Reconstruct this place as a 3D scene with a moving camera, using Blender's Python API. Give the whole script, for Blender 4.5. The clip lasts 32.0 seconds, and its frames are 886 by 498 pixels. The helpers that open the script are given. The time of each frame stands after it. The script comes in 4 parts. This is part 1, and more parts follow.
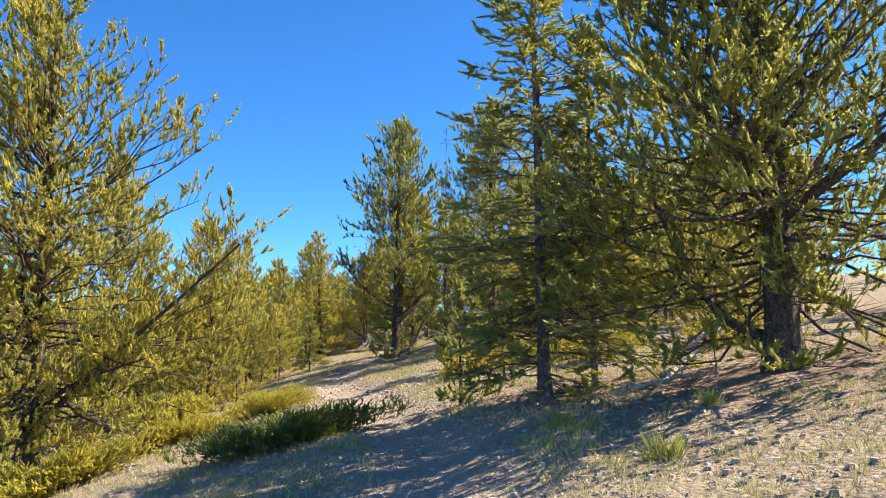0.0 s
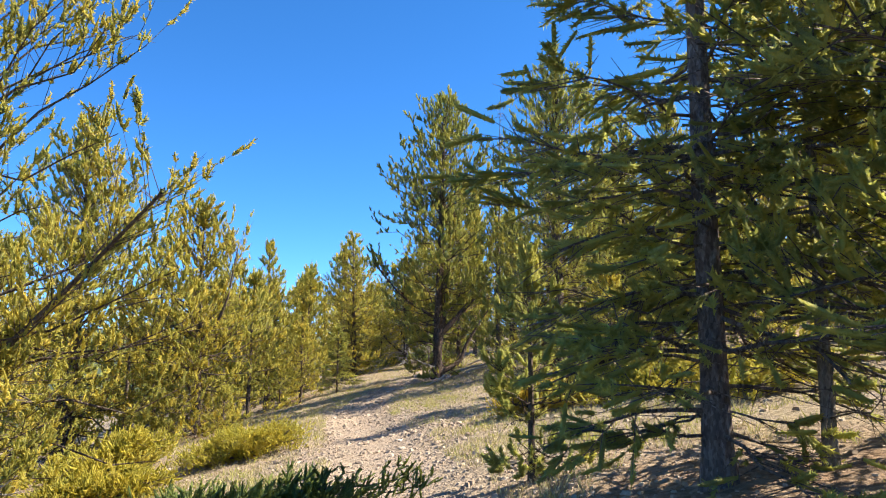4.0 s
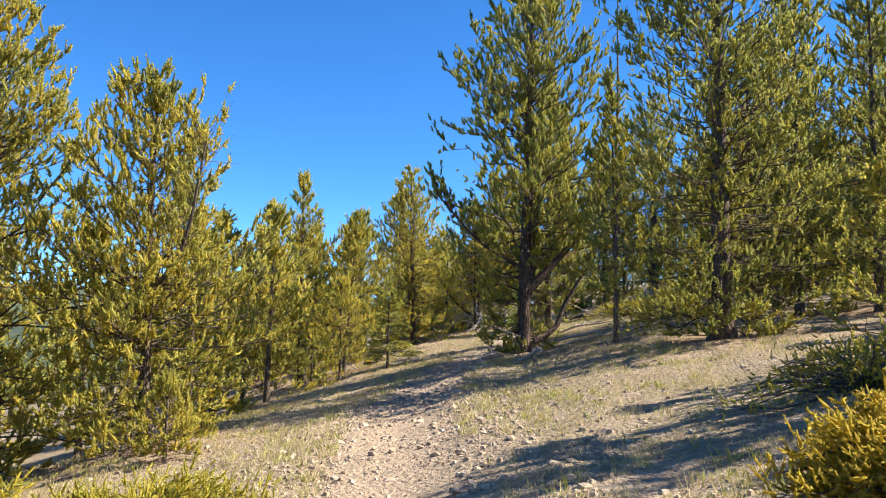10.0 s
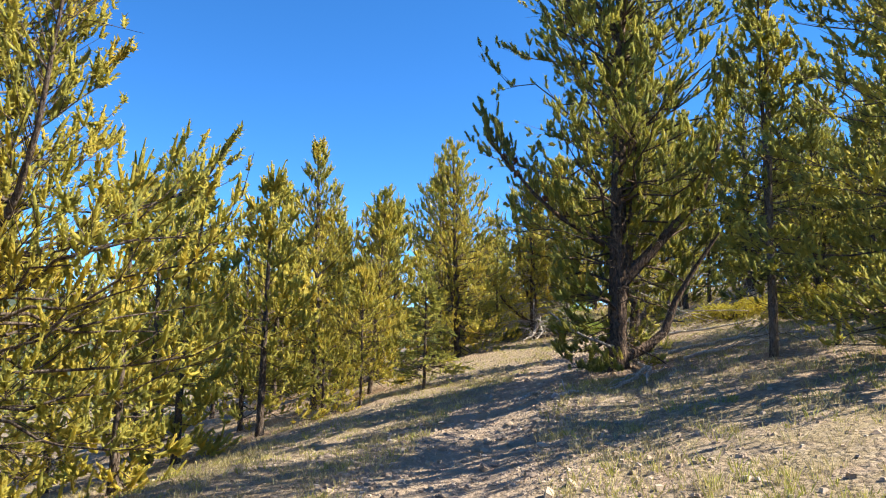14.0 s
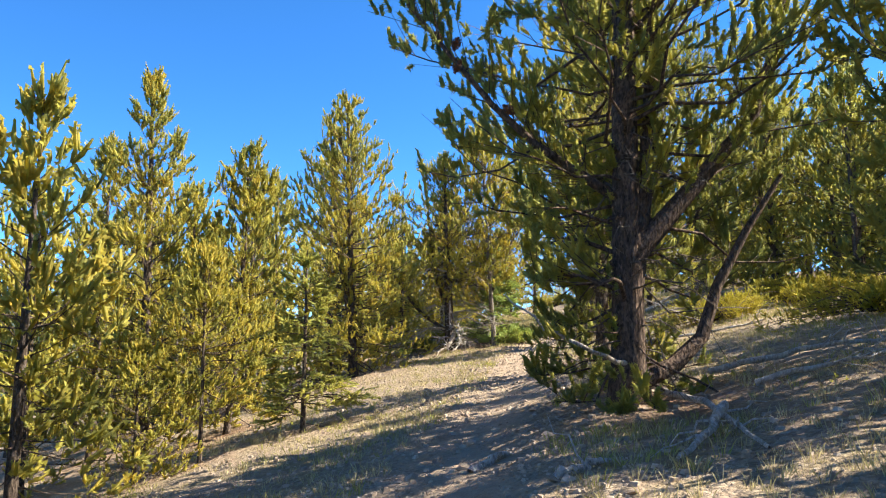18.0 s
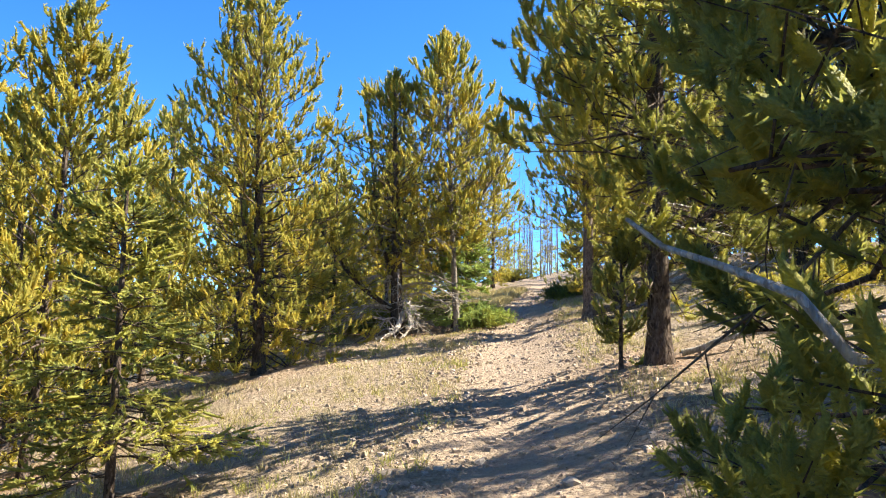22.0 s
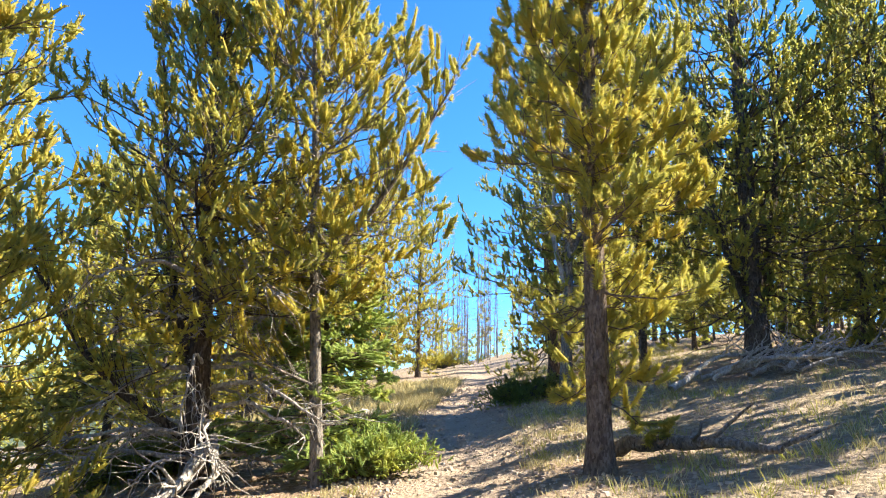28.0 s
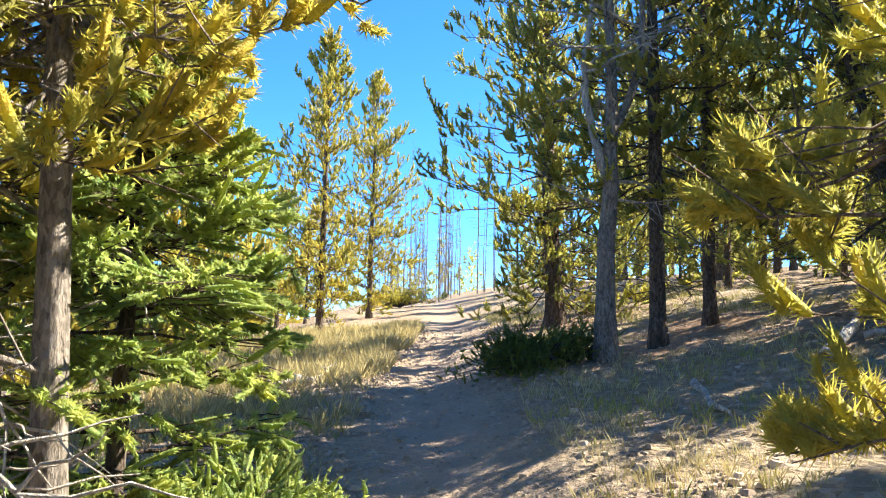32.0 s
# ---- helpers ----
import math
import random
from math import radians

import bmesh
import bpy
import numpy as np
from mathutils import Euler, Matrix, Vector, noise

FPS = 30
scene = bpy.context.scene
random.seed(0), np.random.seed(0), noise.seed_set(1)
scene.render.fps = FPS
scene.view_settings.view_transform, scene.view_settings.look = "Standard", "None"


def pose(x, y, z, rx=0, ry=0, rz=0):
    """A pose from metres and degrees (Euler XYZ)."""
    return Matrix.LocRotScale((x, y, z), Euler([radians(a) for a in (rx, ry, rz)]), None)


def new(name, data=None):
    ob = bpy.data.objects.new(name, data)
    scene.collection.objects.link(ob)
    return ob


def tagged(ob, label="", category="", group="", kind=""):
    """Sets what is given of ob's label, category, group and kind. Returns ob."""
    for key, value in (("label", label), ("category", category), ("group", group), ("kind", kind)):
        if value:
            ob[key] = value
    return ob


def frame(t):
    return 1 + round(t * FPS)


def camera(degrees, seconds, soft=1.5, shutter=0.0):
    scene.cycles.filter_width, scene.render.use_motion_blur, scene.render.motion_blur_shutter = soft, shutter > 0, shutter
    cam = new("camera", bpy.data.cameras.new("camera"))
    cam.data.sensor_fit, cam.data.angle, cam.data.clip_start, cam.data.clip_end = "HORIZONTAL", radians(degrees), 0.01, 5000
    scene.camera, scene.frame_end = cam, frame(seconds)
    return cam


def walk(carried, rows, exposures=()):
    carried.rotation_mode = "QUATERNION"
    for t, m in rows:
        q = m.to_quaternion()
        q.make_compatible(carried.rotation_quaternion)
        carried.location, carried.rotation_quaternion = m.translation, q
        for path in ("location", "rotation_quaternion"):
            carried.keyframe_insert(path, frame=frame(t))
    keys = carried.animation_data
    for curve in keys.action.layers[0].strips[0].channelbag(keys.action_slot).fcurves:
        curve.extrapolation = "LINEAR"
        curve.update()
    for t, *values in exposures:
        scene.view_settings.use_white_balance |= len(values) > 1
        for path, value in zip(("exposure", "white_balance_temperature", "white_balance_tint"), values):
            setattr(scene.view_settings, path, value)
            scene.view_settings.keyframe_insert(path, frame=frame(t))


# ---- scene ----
cam = camera(60.6, 32.0, soft=1.1)
METRES, EYE, TILT, LEAN, TURN = 46.0, 1.35, 8.0, 0.5, 0.0
ROWS = [
    (0.0, 0.0, 0.0, 0.0, 0.0, 0.0, -0.0),
    (0.5, 0.0009, 0.0159, -0.0013, 0.26, -0.21, 0.27),
    (1.0, 0.0014, 0.0338, -0.004, 0.24, -1.07, -0.29),
    (1.5, 0.002, 0.0511, -0.0055, 0.43, -0.21, -1.08),
    (2.0, 0.0003, 0.0681, -0.0078, 0.44, 0.19, -1.92),
    (2.5, -0.0004, 0.0836, -0.0105, 1.7, -1.4, -1.93),
    (4.5, -0.0009, 0.1419, -0.0168, 4.01, 1.79, -0.26),
    (5.0, 0.0007, 0.156, -0.0179, 1.12, 0.51, -0.15),
    (5.5, 0.002, 0.171, -0.019, -0.61, -1.19, -0.48),
    (6.0, 0.0039, 0.1841, -0.0188, 1.18, -2.28, -0.68),
    (6.5, 0.0032, 0.1969, -0.0203, 6.55, -3.04, -0.92),
    (7.0, 0.0013, 0.2095, -0.0223, 13.78, -3.4, -0.83),
    (7.5, -0.0037, 0.224, -0.0242, 17.06, -3.02, 0.67),
    (8.0, -0.0081, 0.2391, -0.0269, 17.83, -0.95, 2.38),
    (8.5, -0.0133, 0.254, -0.0299, 17.66, 0.26, 2.42),
    (9.0, -0.0174, 0.271, -0.0324, 15.14, -0.24, -0.13),
    (9.5, -0.021, 0.2874, -0.0337, 11.78, -0.87, -0.32),
    (10.0, -0.0248, 0.3031, -0.0358, 8.91, -1.48, -0.32),
    (10.5, -0.0276, 0.3186, -0.0371, 7.5, -1.38, -0.05),
    (11.0, -0.0294, 0.334, -0.0397, 7.02, -1.77, 0.2),
    (11.5, -0.0313, 0.3494, -0.0422, 9.96, -3.78, 0.54),
    (12.0, -0.0345, 0.3651, -0.0441, 13.04, -3.22, 0.22),
    (12.5, -0.0379, 0.3802, -0.0467, 15.83, -3.8, 0.63),
    (13.0, -0.0433, 0.3953, -0.0492, 16.52, -4.54, 1.32),
    (13.5, -0.0467, 0.4117, -0.0513, 13.62, -3.29, 0.93),
    (14.0, -0.0508, 0.428, -0.0534, 12.04, -0.79, 0.12),
    (14.5, -0.0534, 0.4443, -0.0554, 10.47, 0.26, -1.64),
    (15.0, -0.0571, 0.4604, -0.0572, 9.21, 0.04, -1.83),
    (15.5, -0.0618, 0.476, -0.0599, 7.94, -0.73, -1.7),
    (17.5, -0.0753, 0.5416, -0.0681, 4.28, 0.24, 0.4),
    (18.0, -0.0764, 0.5565, -0.0697, 4.09, 0.01, 0.1),
    (18.5, -0.0789, 0.5716, -0.0719, 4.03, -0.2, -0.1),
    (19.0, -0.0793, 0.5871, -0.0738, 4.13, -0.33, -0.07),
    (19.5, -0.0814, 0.6025, -0.0759, 4.08, -1.03, 0.2),
    (20.0, -0.0833, 0.6187, -0.077, 4.11, -1.76, 0.57),
    (20.5, -0.0852, 0.6352, -0.0781, 3.81, -1.69, 0.59),
    (21.0, -0.0868, 0.6509, -0.0792, 2.0, -1.83, -0.35),
    (21.5, -0.087, 0.6664, -0.08, 0.87, -1.4, -1.06),
    (22.0, -0.0865, 0.6835, -0.0812, -0.05, -1.83, -1.33),
    (22.5, -0.085, 0.6984, -0.0821, -0.24, -0.35, -1.39),
    (23.0, -0.0844, 0.7145, -0.084, -0.17, 2.27, -2.21),
    (23.5, -0.083, 0.7298, -0.0849, -0.58, 3.38, -3.02),
    (24.0, -0.0814, 0.7442, -0.0856, -2.85, 2.02, -2.37),
    (24.5, -0.0783, 0.7594, -0.0866, -6.82, 1.97, -1.82),
    (25.0, -0.0753, 0.7749, -0.0864, -9.34, 3.17, -1.88),
    (25.5, -0.0726, 0.7897, -0.086, -9.94, 3.58, -3.38),
    (26.0, -0.0698, 0.8043, -0.0854, -5.92, 4.7, -3.67),
    (26.5, -0.0687, 0.82, -0.0874, -3.33, 3.1, -3.56),
    (28.5, -0.0651, 0.8796, -0.0914, -5.4, 4.71, -1.69),
    (29.0, -0.0642, 0.894, -0.0926, -5.8, 3.19, -1.98),
    (29.5, -0.0637, 0.9086, -0.0932, -5.55, 0.48, -1.38),
    (30.0, -0.0632, 0.9233, -0.0936, -6.06, 0.92, -2.45),
    (30.5, -0.0634, 0.9376, -0.0943, -6.13, 1.87, -3.3),
    (31.0, -0.0618, 0.9515, -0.0964, -6.51, 2.07, -2.85),
    (31.5, -0.0591, 0.9657, -0.0966, -7.18, 1.68, -2.35),
    (32.0, -0.0569, 0.9812, -0.0978, -8.28, -0.08, -2.82),
]
walk(cam, [(t, pose(0, 0, EYE, TILT, LEAN, TURN) @ pose(METRES * x, METRES * y, METRES * z, 90 + pitch, roll, yaw)) for t, x, y, z, yaw, pitch, roll in ROWS],
     exposures=[(0.0, 1.52), (6.0, 1.58), (9.5, 1.46), (14.0, 1.53), (18.0, 1.74), (21.0, 1.82), (25.0, 1.78), (28.0, 2.06), (32.0, 2.2)])

# ---- world and sun ----
SUN_EL, SUN_AZ = radians(44), radians(10)  # height above the horizon; turn from +x towards +y
world = bpy.data.worlds.new("sky")
scene.world = world
world.use_nodes = True
wt = world.node_tree
sky = wt.nodes.new("ShaderNodeTexSky")
sky.sky_type, sky.sun_disc = "NISHITA", False
sky.sun_elevation, sky.sun_rotation = SUN_EL, radians(90) - SUN_AZ
sky.altitude, sky.air_density, sky.dust_density, sky.ozone_density = 4200, 0.8, 0.0, 4.0
deep = wt.nodes.new("ShaderNodeHueSaturation")
deep.inputs["Saturation"].default_value = 1.22
wt.links.new(sky.outputs[0], deep.inputs["Color"])
wt.links.new(deep.outputs[0], wt.nodes["Background"].inputs[0])
wt.nodes["Background"].inputs[1].default_value = 0.13
sun_data = bpy.data.lights.new("sun", "SUN")
sun_data.energy, sun_data.angle, sun_data.color = 5.0, radians(0.5), (1.0, 0.90, 0.74)
to_sun = Vector((math.cos(SUN_EL) * math.cos(SUN_AZ), math.cos(SUN_EL) * math.sin(SUN_AZ), math.sin(SUN_EL)))
sun = new("sun", sun_data)
sun.matrix_world = Matrix.Translation((40, 20, 60)) @ to_sun.to_track_quat("Z", "Y").to_matrix().to_4x4()


# ---- materials ----
class Mat:
    """A node material in the making."""

    def __init__(self, name, rough=0.9, spec=0.2):
        self.m = bpy.data.materials.new(name)
        self.m.use_nodes = True
        self.t = self.m.node_tree
        self.b = self.t.nodes["Principled BSDF"]
        self.b.inputs["Roughness"].default_value = rough
        self.b.inputs["Specular IOR Level"].default_value = spec
        self.co = self.node("ShaderNodeTexCoord").outputs["Object"]

    def node(self, kind, **props):
        n = self.t.nodes.new(kind)
        for k, v in props.items():
            n.inputs[k.replace("_", " ")].default_value = v
        return n

    def link(self, a, b):
        self.t.links.new(a, b)

    def scaled(self, sx, sy, sz):
        n = self.node("ShaderNodeMapping")
        n.inputs["Scale"].default_value = (sx, sy, sz)
        self.link(self.co, n.inputs["Vector"])
        return n.outputs[0]

    def noise(self, scale, detail=4.0, rough=0.6, co=None):
        n = self.node("ShaderNodeTexNoise", Scale=scale, Detail=detail, Roughness=rough)
        self.link(co or self.co, n.inputs["Vector"])
        return n.outputs["Fac"]

    def cells(self, scale, out="Distance", co=None):
        n = self.node("ShaderNodeTexVoronoi", Scale=scale)
        self.link(co or self.co, n.inputs["Vector"])
        return n.outputs[out]

    def ramp(self, fac, *stops):
        n = self.node("ShaderNodeValToRGB")
        el = n.color_ramp.elements
        while len(el) < len(stops):
            el.new(0.5)
        for e, (p, c) in zip(el, stops):
            e.position, e.color = p, (*c, 1) if len(c) == 3 else c
        self.link(fac, n.inputs[0])
        return n.outputs[0]

    def mix(self, fac, a, b, mode="MIX"):
        n = self.node("ShaderNodeMix")
        n.data_type, n.blend_type = "RGBA", mode
        for sock, v in ((n.inputs[0], fac), (n.inputs[6], a), (n.inputs[7], b)):
            if isinstance(v, (int, float)):
                sock.default_value = v
            elif isinstance(v, tuple):
                sock.default_value = (*v, 1)
            else:
                self.link(v, sock)
        return n.outputs[2]

    def math(self, op, a, b=0.0):
        n = self.node("ShaderNodeMath")
        n.operation = op
        for sock, v in zip(n.inputs, (a, b)):
            if isinstance(v, (int, float)):
                sock.default_value = v
            else:
                self.link(v, sock)
        return n.outputs[0]

    def attr(self, name):
        n = self.node("ShaderNodeAttribute")
        n.attribute_name = name
        return n.outputs["Fac"]

    def island(self):
        return self.node("ShaderNodeNewGeometry").outputs["Random Per Island"]

    def chance(self):
        return self.node("ShaderNodeObjectInfo").outputs["Random"]

    def bump(self, height, strength=0.5, distance=0.02):
        n = self.node("ShaderNodeBump", Strength=strength, Distance=distance)
        self.link(height, n.inputs["Height"])
        self.link(n.outputs[0], self.b.inputs["Normal"])

    def colour(self, c):
        self.link(c, self.b.inputs["Base Color"])
        return self

    def leafy(self, c, amount):
        """Lets part of the light through, as needles and blades do."""
        tr = self.node("ShaderNodeBsdfTranslucent")
        self.link(c, tr.inputs["Color"])
        mx = self.node("ShaderNodeMixShader")
        mx.inputs[0].default_value = amount
        out = self.t.nodes["Material Output"]
        self.link(self.b.outputs[0], mx.inputs[1])
        self.link(tr.outputs[0], mx.inputs[2])
        self.link(mx.outputs[0], out.inputs["Surface"])


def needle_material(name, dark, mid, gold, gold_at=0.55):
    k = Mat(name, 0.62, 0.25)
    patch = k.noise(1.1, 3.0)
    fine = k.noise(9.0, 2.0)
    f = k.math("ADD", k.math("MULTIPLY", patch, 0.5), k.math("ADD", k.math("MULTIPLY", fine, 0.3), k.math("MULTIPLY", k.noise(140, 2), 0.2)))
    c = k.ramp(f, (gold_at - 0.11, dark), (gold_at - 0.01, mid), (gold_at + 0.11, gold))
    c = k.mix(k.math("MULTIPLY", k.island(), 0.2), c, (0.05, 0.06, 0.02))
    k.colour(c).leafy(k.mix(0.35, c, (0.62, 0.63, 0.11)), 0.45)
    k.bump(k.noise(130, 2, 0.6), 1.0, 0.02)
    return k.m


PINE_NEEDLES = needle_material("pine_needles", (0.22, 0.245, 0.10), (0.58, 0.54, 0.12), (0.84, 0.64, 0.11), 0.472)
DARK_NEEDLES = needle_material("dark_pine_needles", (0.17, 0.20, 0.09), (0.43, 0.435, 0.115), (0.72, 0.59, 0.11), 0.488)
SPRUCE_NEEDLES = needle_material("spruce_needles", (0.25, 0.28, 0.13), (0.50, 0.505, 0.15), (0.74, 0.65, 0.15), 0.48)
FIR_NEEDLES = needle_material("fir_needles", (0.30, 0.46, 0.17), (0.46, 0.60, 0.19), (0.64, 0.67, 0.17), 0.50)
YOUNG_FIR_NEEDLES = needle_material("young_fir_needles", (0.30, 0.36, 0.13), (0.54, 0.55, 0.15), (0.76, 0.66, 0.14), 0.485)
# the next two put shade and yellow sunlight into one juniper's colour
SHADED_JUNIPER_NEEDLES = needle_material("shaded_juniper_needles", (0.12, 0.185, 0.07), (0.24, 0.30, 0.085), (0.42, 0.42, 0.10), 0.53)
SUNLIT_JUNIPER_NEEDLES = needle_material("sunlit_juniper_needles", (0.36, 0.37, 0.09), (0.66, 0.58, 0.10), (0.82, 0.66, 0.10), 0.48)
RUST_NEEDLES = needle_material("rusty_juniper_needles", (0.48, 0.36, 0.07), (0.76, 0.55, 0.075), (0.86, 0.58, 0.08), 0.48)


def bark_material(name, deep, face, pale):
    k = Mat(name, 0.95, 0.1)
    co = k.scaled(1, 1, 0.28)
    furrow = k.noise(22, 6, 0.7, co)
    plate = k.cells(26, "Distance", co)
    flake = k.cells(60, "Color", k.scaled(1, 1, 0.45))
    c = k.ramp(k.math("ADD", k.math("MULTIPLY", furrow, 0.72), k.math("MULTIPLY", flake, 0.28)), (0.32, deep), (0.52, face), (0.72, pale))
    c = k.mix(k.math("MULTIPLY", k.noise(3.0, 3), 0.5), c, deep)
    k.colour(c)
    k.bump(k.math("ADD", furrow, k.math("MULTIPLY", plate, 0.6)), 1.0, 0.045)
    return k.m


BARK = bark_material("pine_bark", (0.045, 0.034, 0.028), (0.15, 0.115, 0.09), (0.30, 0.25, 0.21))
GREY_BARK = bark_material("grey_bark", (0.10, 0.088, 0.075), (0.31, 0.27, 0.23), (0.50, 0.455, 0.40))
DEAD_WOOD = bark_material("weathered_dead_wood", (0.27, 0.235, 0.20), (0.56, 0.52, 0.46), (0.78, 0.74, 0.68))
TWIGS = bark_material("bare_twigs", (0.09, 0.07, 0.055), (0.20, 0.165, 0.13), (0.34, 0.29, 0.24))
BROWN_BARK = bark_material("rough_brown_bark", (0.075, 0.055, 0.042), (0.235, 0.18, 0.14), (0.42, 0.345, 0.28))
SPRUCE_BARK = bark_material("scaly_spruce_bark", (0.09, 0.07, 0.062), (0.22, 0.175, 0.155), (0.46, 0.40, 0.37))
SPLIT_BARK = bark_material("split_orange_bark", (0.04, 0.03, 0.025), (0.165, 0.12, 0.095), (0.36, 0.25, 0.175))


def ground_material():
    k = Mat("stony_trail_ground", 0.95, 0.12)
    big, mid, fine = k.noise(0.35, 4), k.noise(2.4, 5, 0.65), k.noise(34, 4, 0.7)
    pebble = k.cells(44, "Color")
    grit = k.ramp(pebble, (0.1, (0.13, 0.10, 0.07)), (0.5, (0.28, 0.22, 0.155)), (0.9, (0.50, 0.42, 0.32)))
    soil = k.ramp(fine, (0.3, (0.25, 0.17, 0.108)), (0.7, (0.38, 0.275, 0.185)))
    straw = k.ramp(fine, (0.3, (0.17, 0.14, 0.06)), (0.7, (0.33, 0.275, 0.13)))
    duff = k.ramp(fine, (0.3, (0.13, 0.065, 0.035)), (0.7, (0.31, 0.165, 0.085)))
    base = k.mix(k.ramp(mid, (0.35, (0.25, 0.25, 0.25)), (0.55, (0.9, 0.9, 0.9))), soil, grit)
    off = k.mix(k.ramp(k.noise(1.3, 6, 0.7), (0.40, (0, 0, 0)), (0.58, (0.9, 0.9, 0.9))), base, straw)
    off = k.mix(k.ramp(k.noise(5.5, 6, 0.75), (0.52, (0, 0, 0)), (0.66, (0.65, 0.65, 0.65))), off, (0.15, 0.105, 0.07))
    pale = k.mix(0.6, soil, (0.50, 0.40, 0.30))
    c = k.mix(k.attr("wear"), off, k.mix(k.ramp(mid, (0.4, (0, 0, 0)), (0.7, (0.6, 0.6, 0.6))), pale, grit))
    c = k.mix(k.math("MULTIPLY", k.attr("litter"), k.ramp(k.noise(3.5, 5, 0.7), (0.3, (0.45, 0.45, 0.45)), (0.55, (1, 1, 1)))), c, duff)
    c = k.mix(k.math("MULTIPLY", big, 0.3), c, (0.27, 0.20, 0.15))
    c = k.mix(k.attr("woods"), c, k.ramp(k.noise(0.06, 8, 0.75), (0.35, (0.035, 0.05, 0.035)), (0.6, (0.08, 0.10, 0.06)), (0.8, (0.16, 0.16, 0.11))))
    k.colour(c)
    flat = k.scaled(1, 1, 0.4)
    cobble = k.cells(17, "Color", flat)
    spread = k.math("MULTIPLY", k.ramp(k.noise(0.9, 4), (0.35, (0.2, 0.2, 0.2)), (0.6, (0.5, 0.5, 0.5))), k.math("SUBTRACT", 1.0, k.math("MAXIMUM", k.attr("woods"), k.math("MULTIPLY", k.attr("wear"), 0.7))))
    c = k.mix(spread, c, k.ramp(cobble, (0.15, (0.22, 0.17, 0.125)), (0.5, (0.36, 0.285, 0.21)), (0.85, (0.52, 0.43, 0.33))))
    k.colour(c)
    lump = k.math("ADD", k.math("MULTIPLY", k.noise(60, 3, 0.6), 0.35), k.math("ADD", k.math("MULTIPLY", fine, 0.6), k.noise(8, 6, 0.7)))
    lump = k.math("SUBTRACT", lump, k.math("MULTIPLY", k.cells(17, "Distance", flat), 0.8))
    k.bump(lump, 1.0, 0.04)
    return k.m


GROUND = ground_material()


def stone_material():
    k = Mat("broken_stone", 0.9, 0.2)
    c = k.ramp(k.noise(14, 5, 0.7), (0.3, (0.23, 0.175, 0.125)), (0.55, (0.39, 0.31, 0.23)), (0.75, (0.54, 0.45, 0.35)))
    r = k.math("ADD", k.math("MULTIPLY", k.chance(), 0.5), k.math("MULTIPLY", k.island(), 0.5))
    c = k.mix(k.math("MULTIPLY", r, 0.45), c, (0.30, 0.21, 0.155))
    luck = k.math("FRACT", k.math("ADD", k.island(), k.chance()))
    c = k.mix(k.ramp(luck, (0.0, (0.4, 0.4, 0.4)), (0.22, (0, 0, 0))), c, (0.17, 0.135, 0.105))
    c = k.mix(k.ramp(luck, (0.6, (0, 0, 0)), (1.0, (0.6, 0.6, 0.6))), c, (0.60, 0.51, 0.41))
    k.colour(c)
    k.bump(k.noise(40, 5, 0.7), 0.5, 0.01)
    return k.m


STONE = stone_material()


def blade_material(name, a, b):
    k = Mat(name, 0.7, 0.2)
    c = k.mix(k.island(), a, b)
    k.colour(c).leafy(c, 0.25)
    return k.m


STRAW = blade_material("dry_grass", (0.34, 0.29, 0.12), (0.62, 0.54, 0.30))
GREEN_GRASS = blade_material("green_grass", (0.26, 0.29, 0.06), (0.50, 0.46, 0.14))

# ---- the lie of the land ----
KY = [-40, -10, 0, 3.15, 6.57, 8.5, 11, 14, 17, 20, 22, 25.1, 28.7, 31.65, 34.45, 37.2, 40.65, 45.3, 53.7, 62, 75, 100, 160, 400]
KX = [0, 0, 0, 0.01, -0.04, 0.12, -0.35, -1.14, -1.6, -2.33, -2.84, -3.46, -3.83, -3.97, -3.74, -3.2, -2.98, -2.6, -1.4, 0.2, 2.0, 4, 6, 6]
KZ = [-1.5, -0.3, 0, 0.08, 0.16, 0.26, 0.30, 0.31, 0.33, 0.33, 0.34, 0.38, 0.50, 0.70, 0.92, 1.22, 1.48, 1.85, 2.85, 3.7, 5.0, 7.0, 9, 9]
YY = np.arange(-40, 400, 0.5)


def smoothed(values):
    k = np.hanning(9)
    return np.convolve(np.pad(np.interp(YY, KY, values), 4, mode="edge"), k / k.sum(), "valid")


SX, SZ = smoothed(KX), smoothed(KZ)


def off_trail(x, y):
    return x - np.interp(y, YY, SX)


def ground_z(x, y):
    """Height of the hillside: the trail's line, rising to its one side and falling away on the other."""
    x, y = np.asarray(x, float), np.asarray(y, float)
    d = off_trail(x, y)
    a = np.maximum(-d, 0)
    up = 0.21 * np.clip(d, 0, 5.2) + 0.10 * np.clip(d - 5.2, 0, 30) + 0.03 * np.clip(d - 40, 0, 400)
    near = np.interp(y, [0, 16, 21, 26, 31, 40, 45, 60], [0.2, 0.2, 0.14, 0.13, 0.2, 0.2, 0.12, 0.1])
    down = near * np.minimum(a, 4) + 0.27 * np.clip(a - 4, 0, 10) + 0.2 * np.clip(a - 14, 0, 60)
    rise = 0.09 * np.clip(np.hypot(x, y - 40) - 150, 0, 420) * np.clip(-x / 80, 0, 1)  # the ridges across the valley
    return np.interp(y, YY, SZ) + up - down + rise


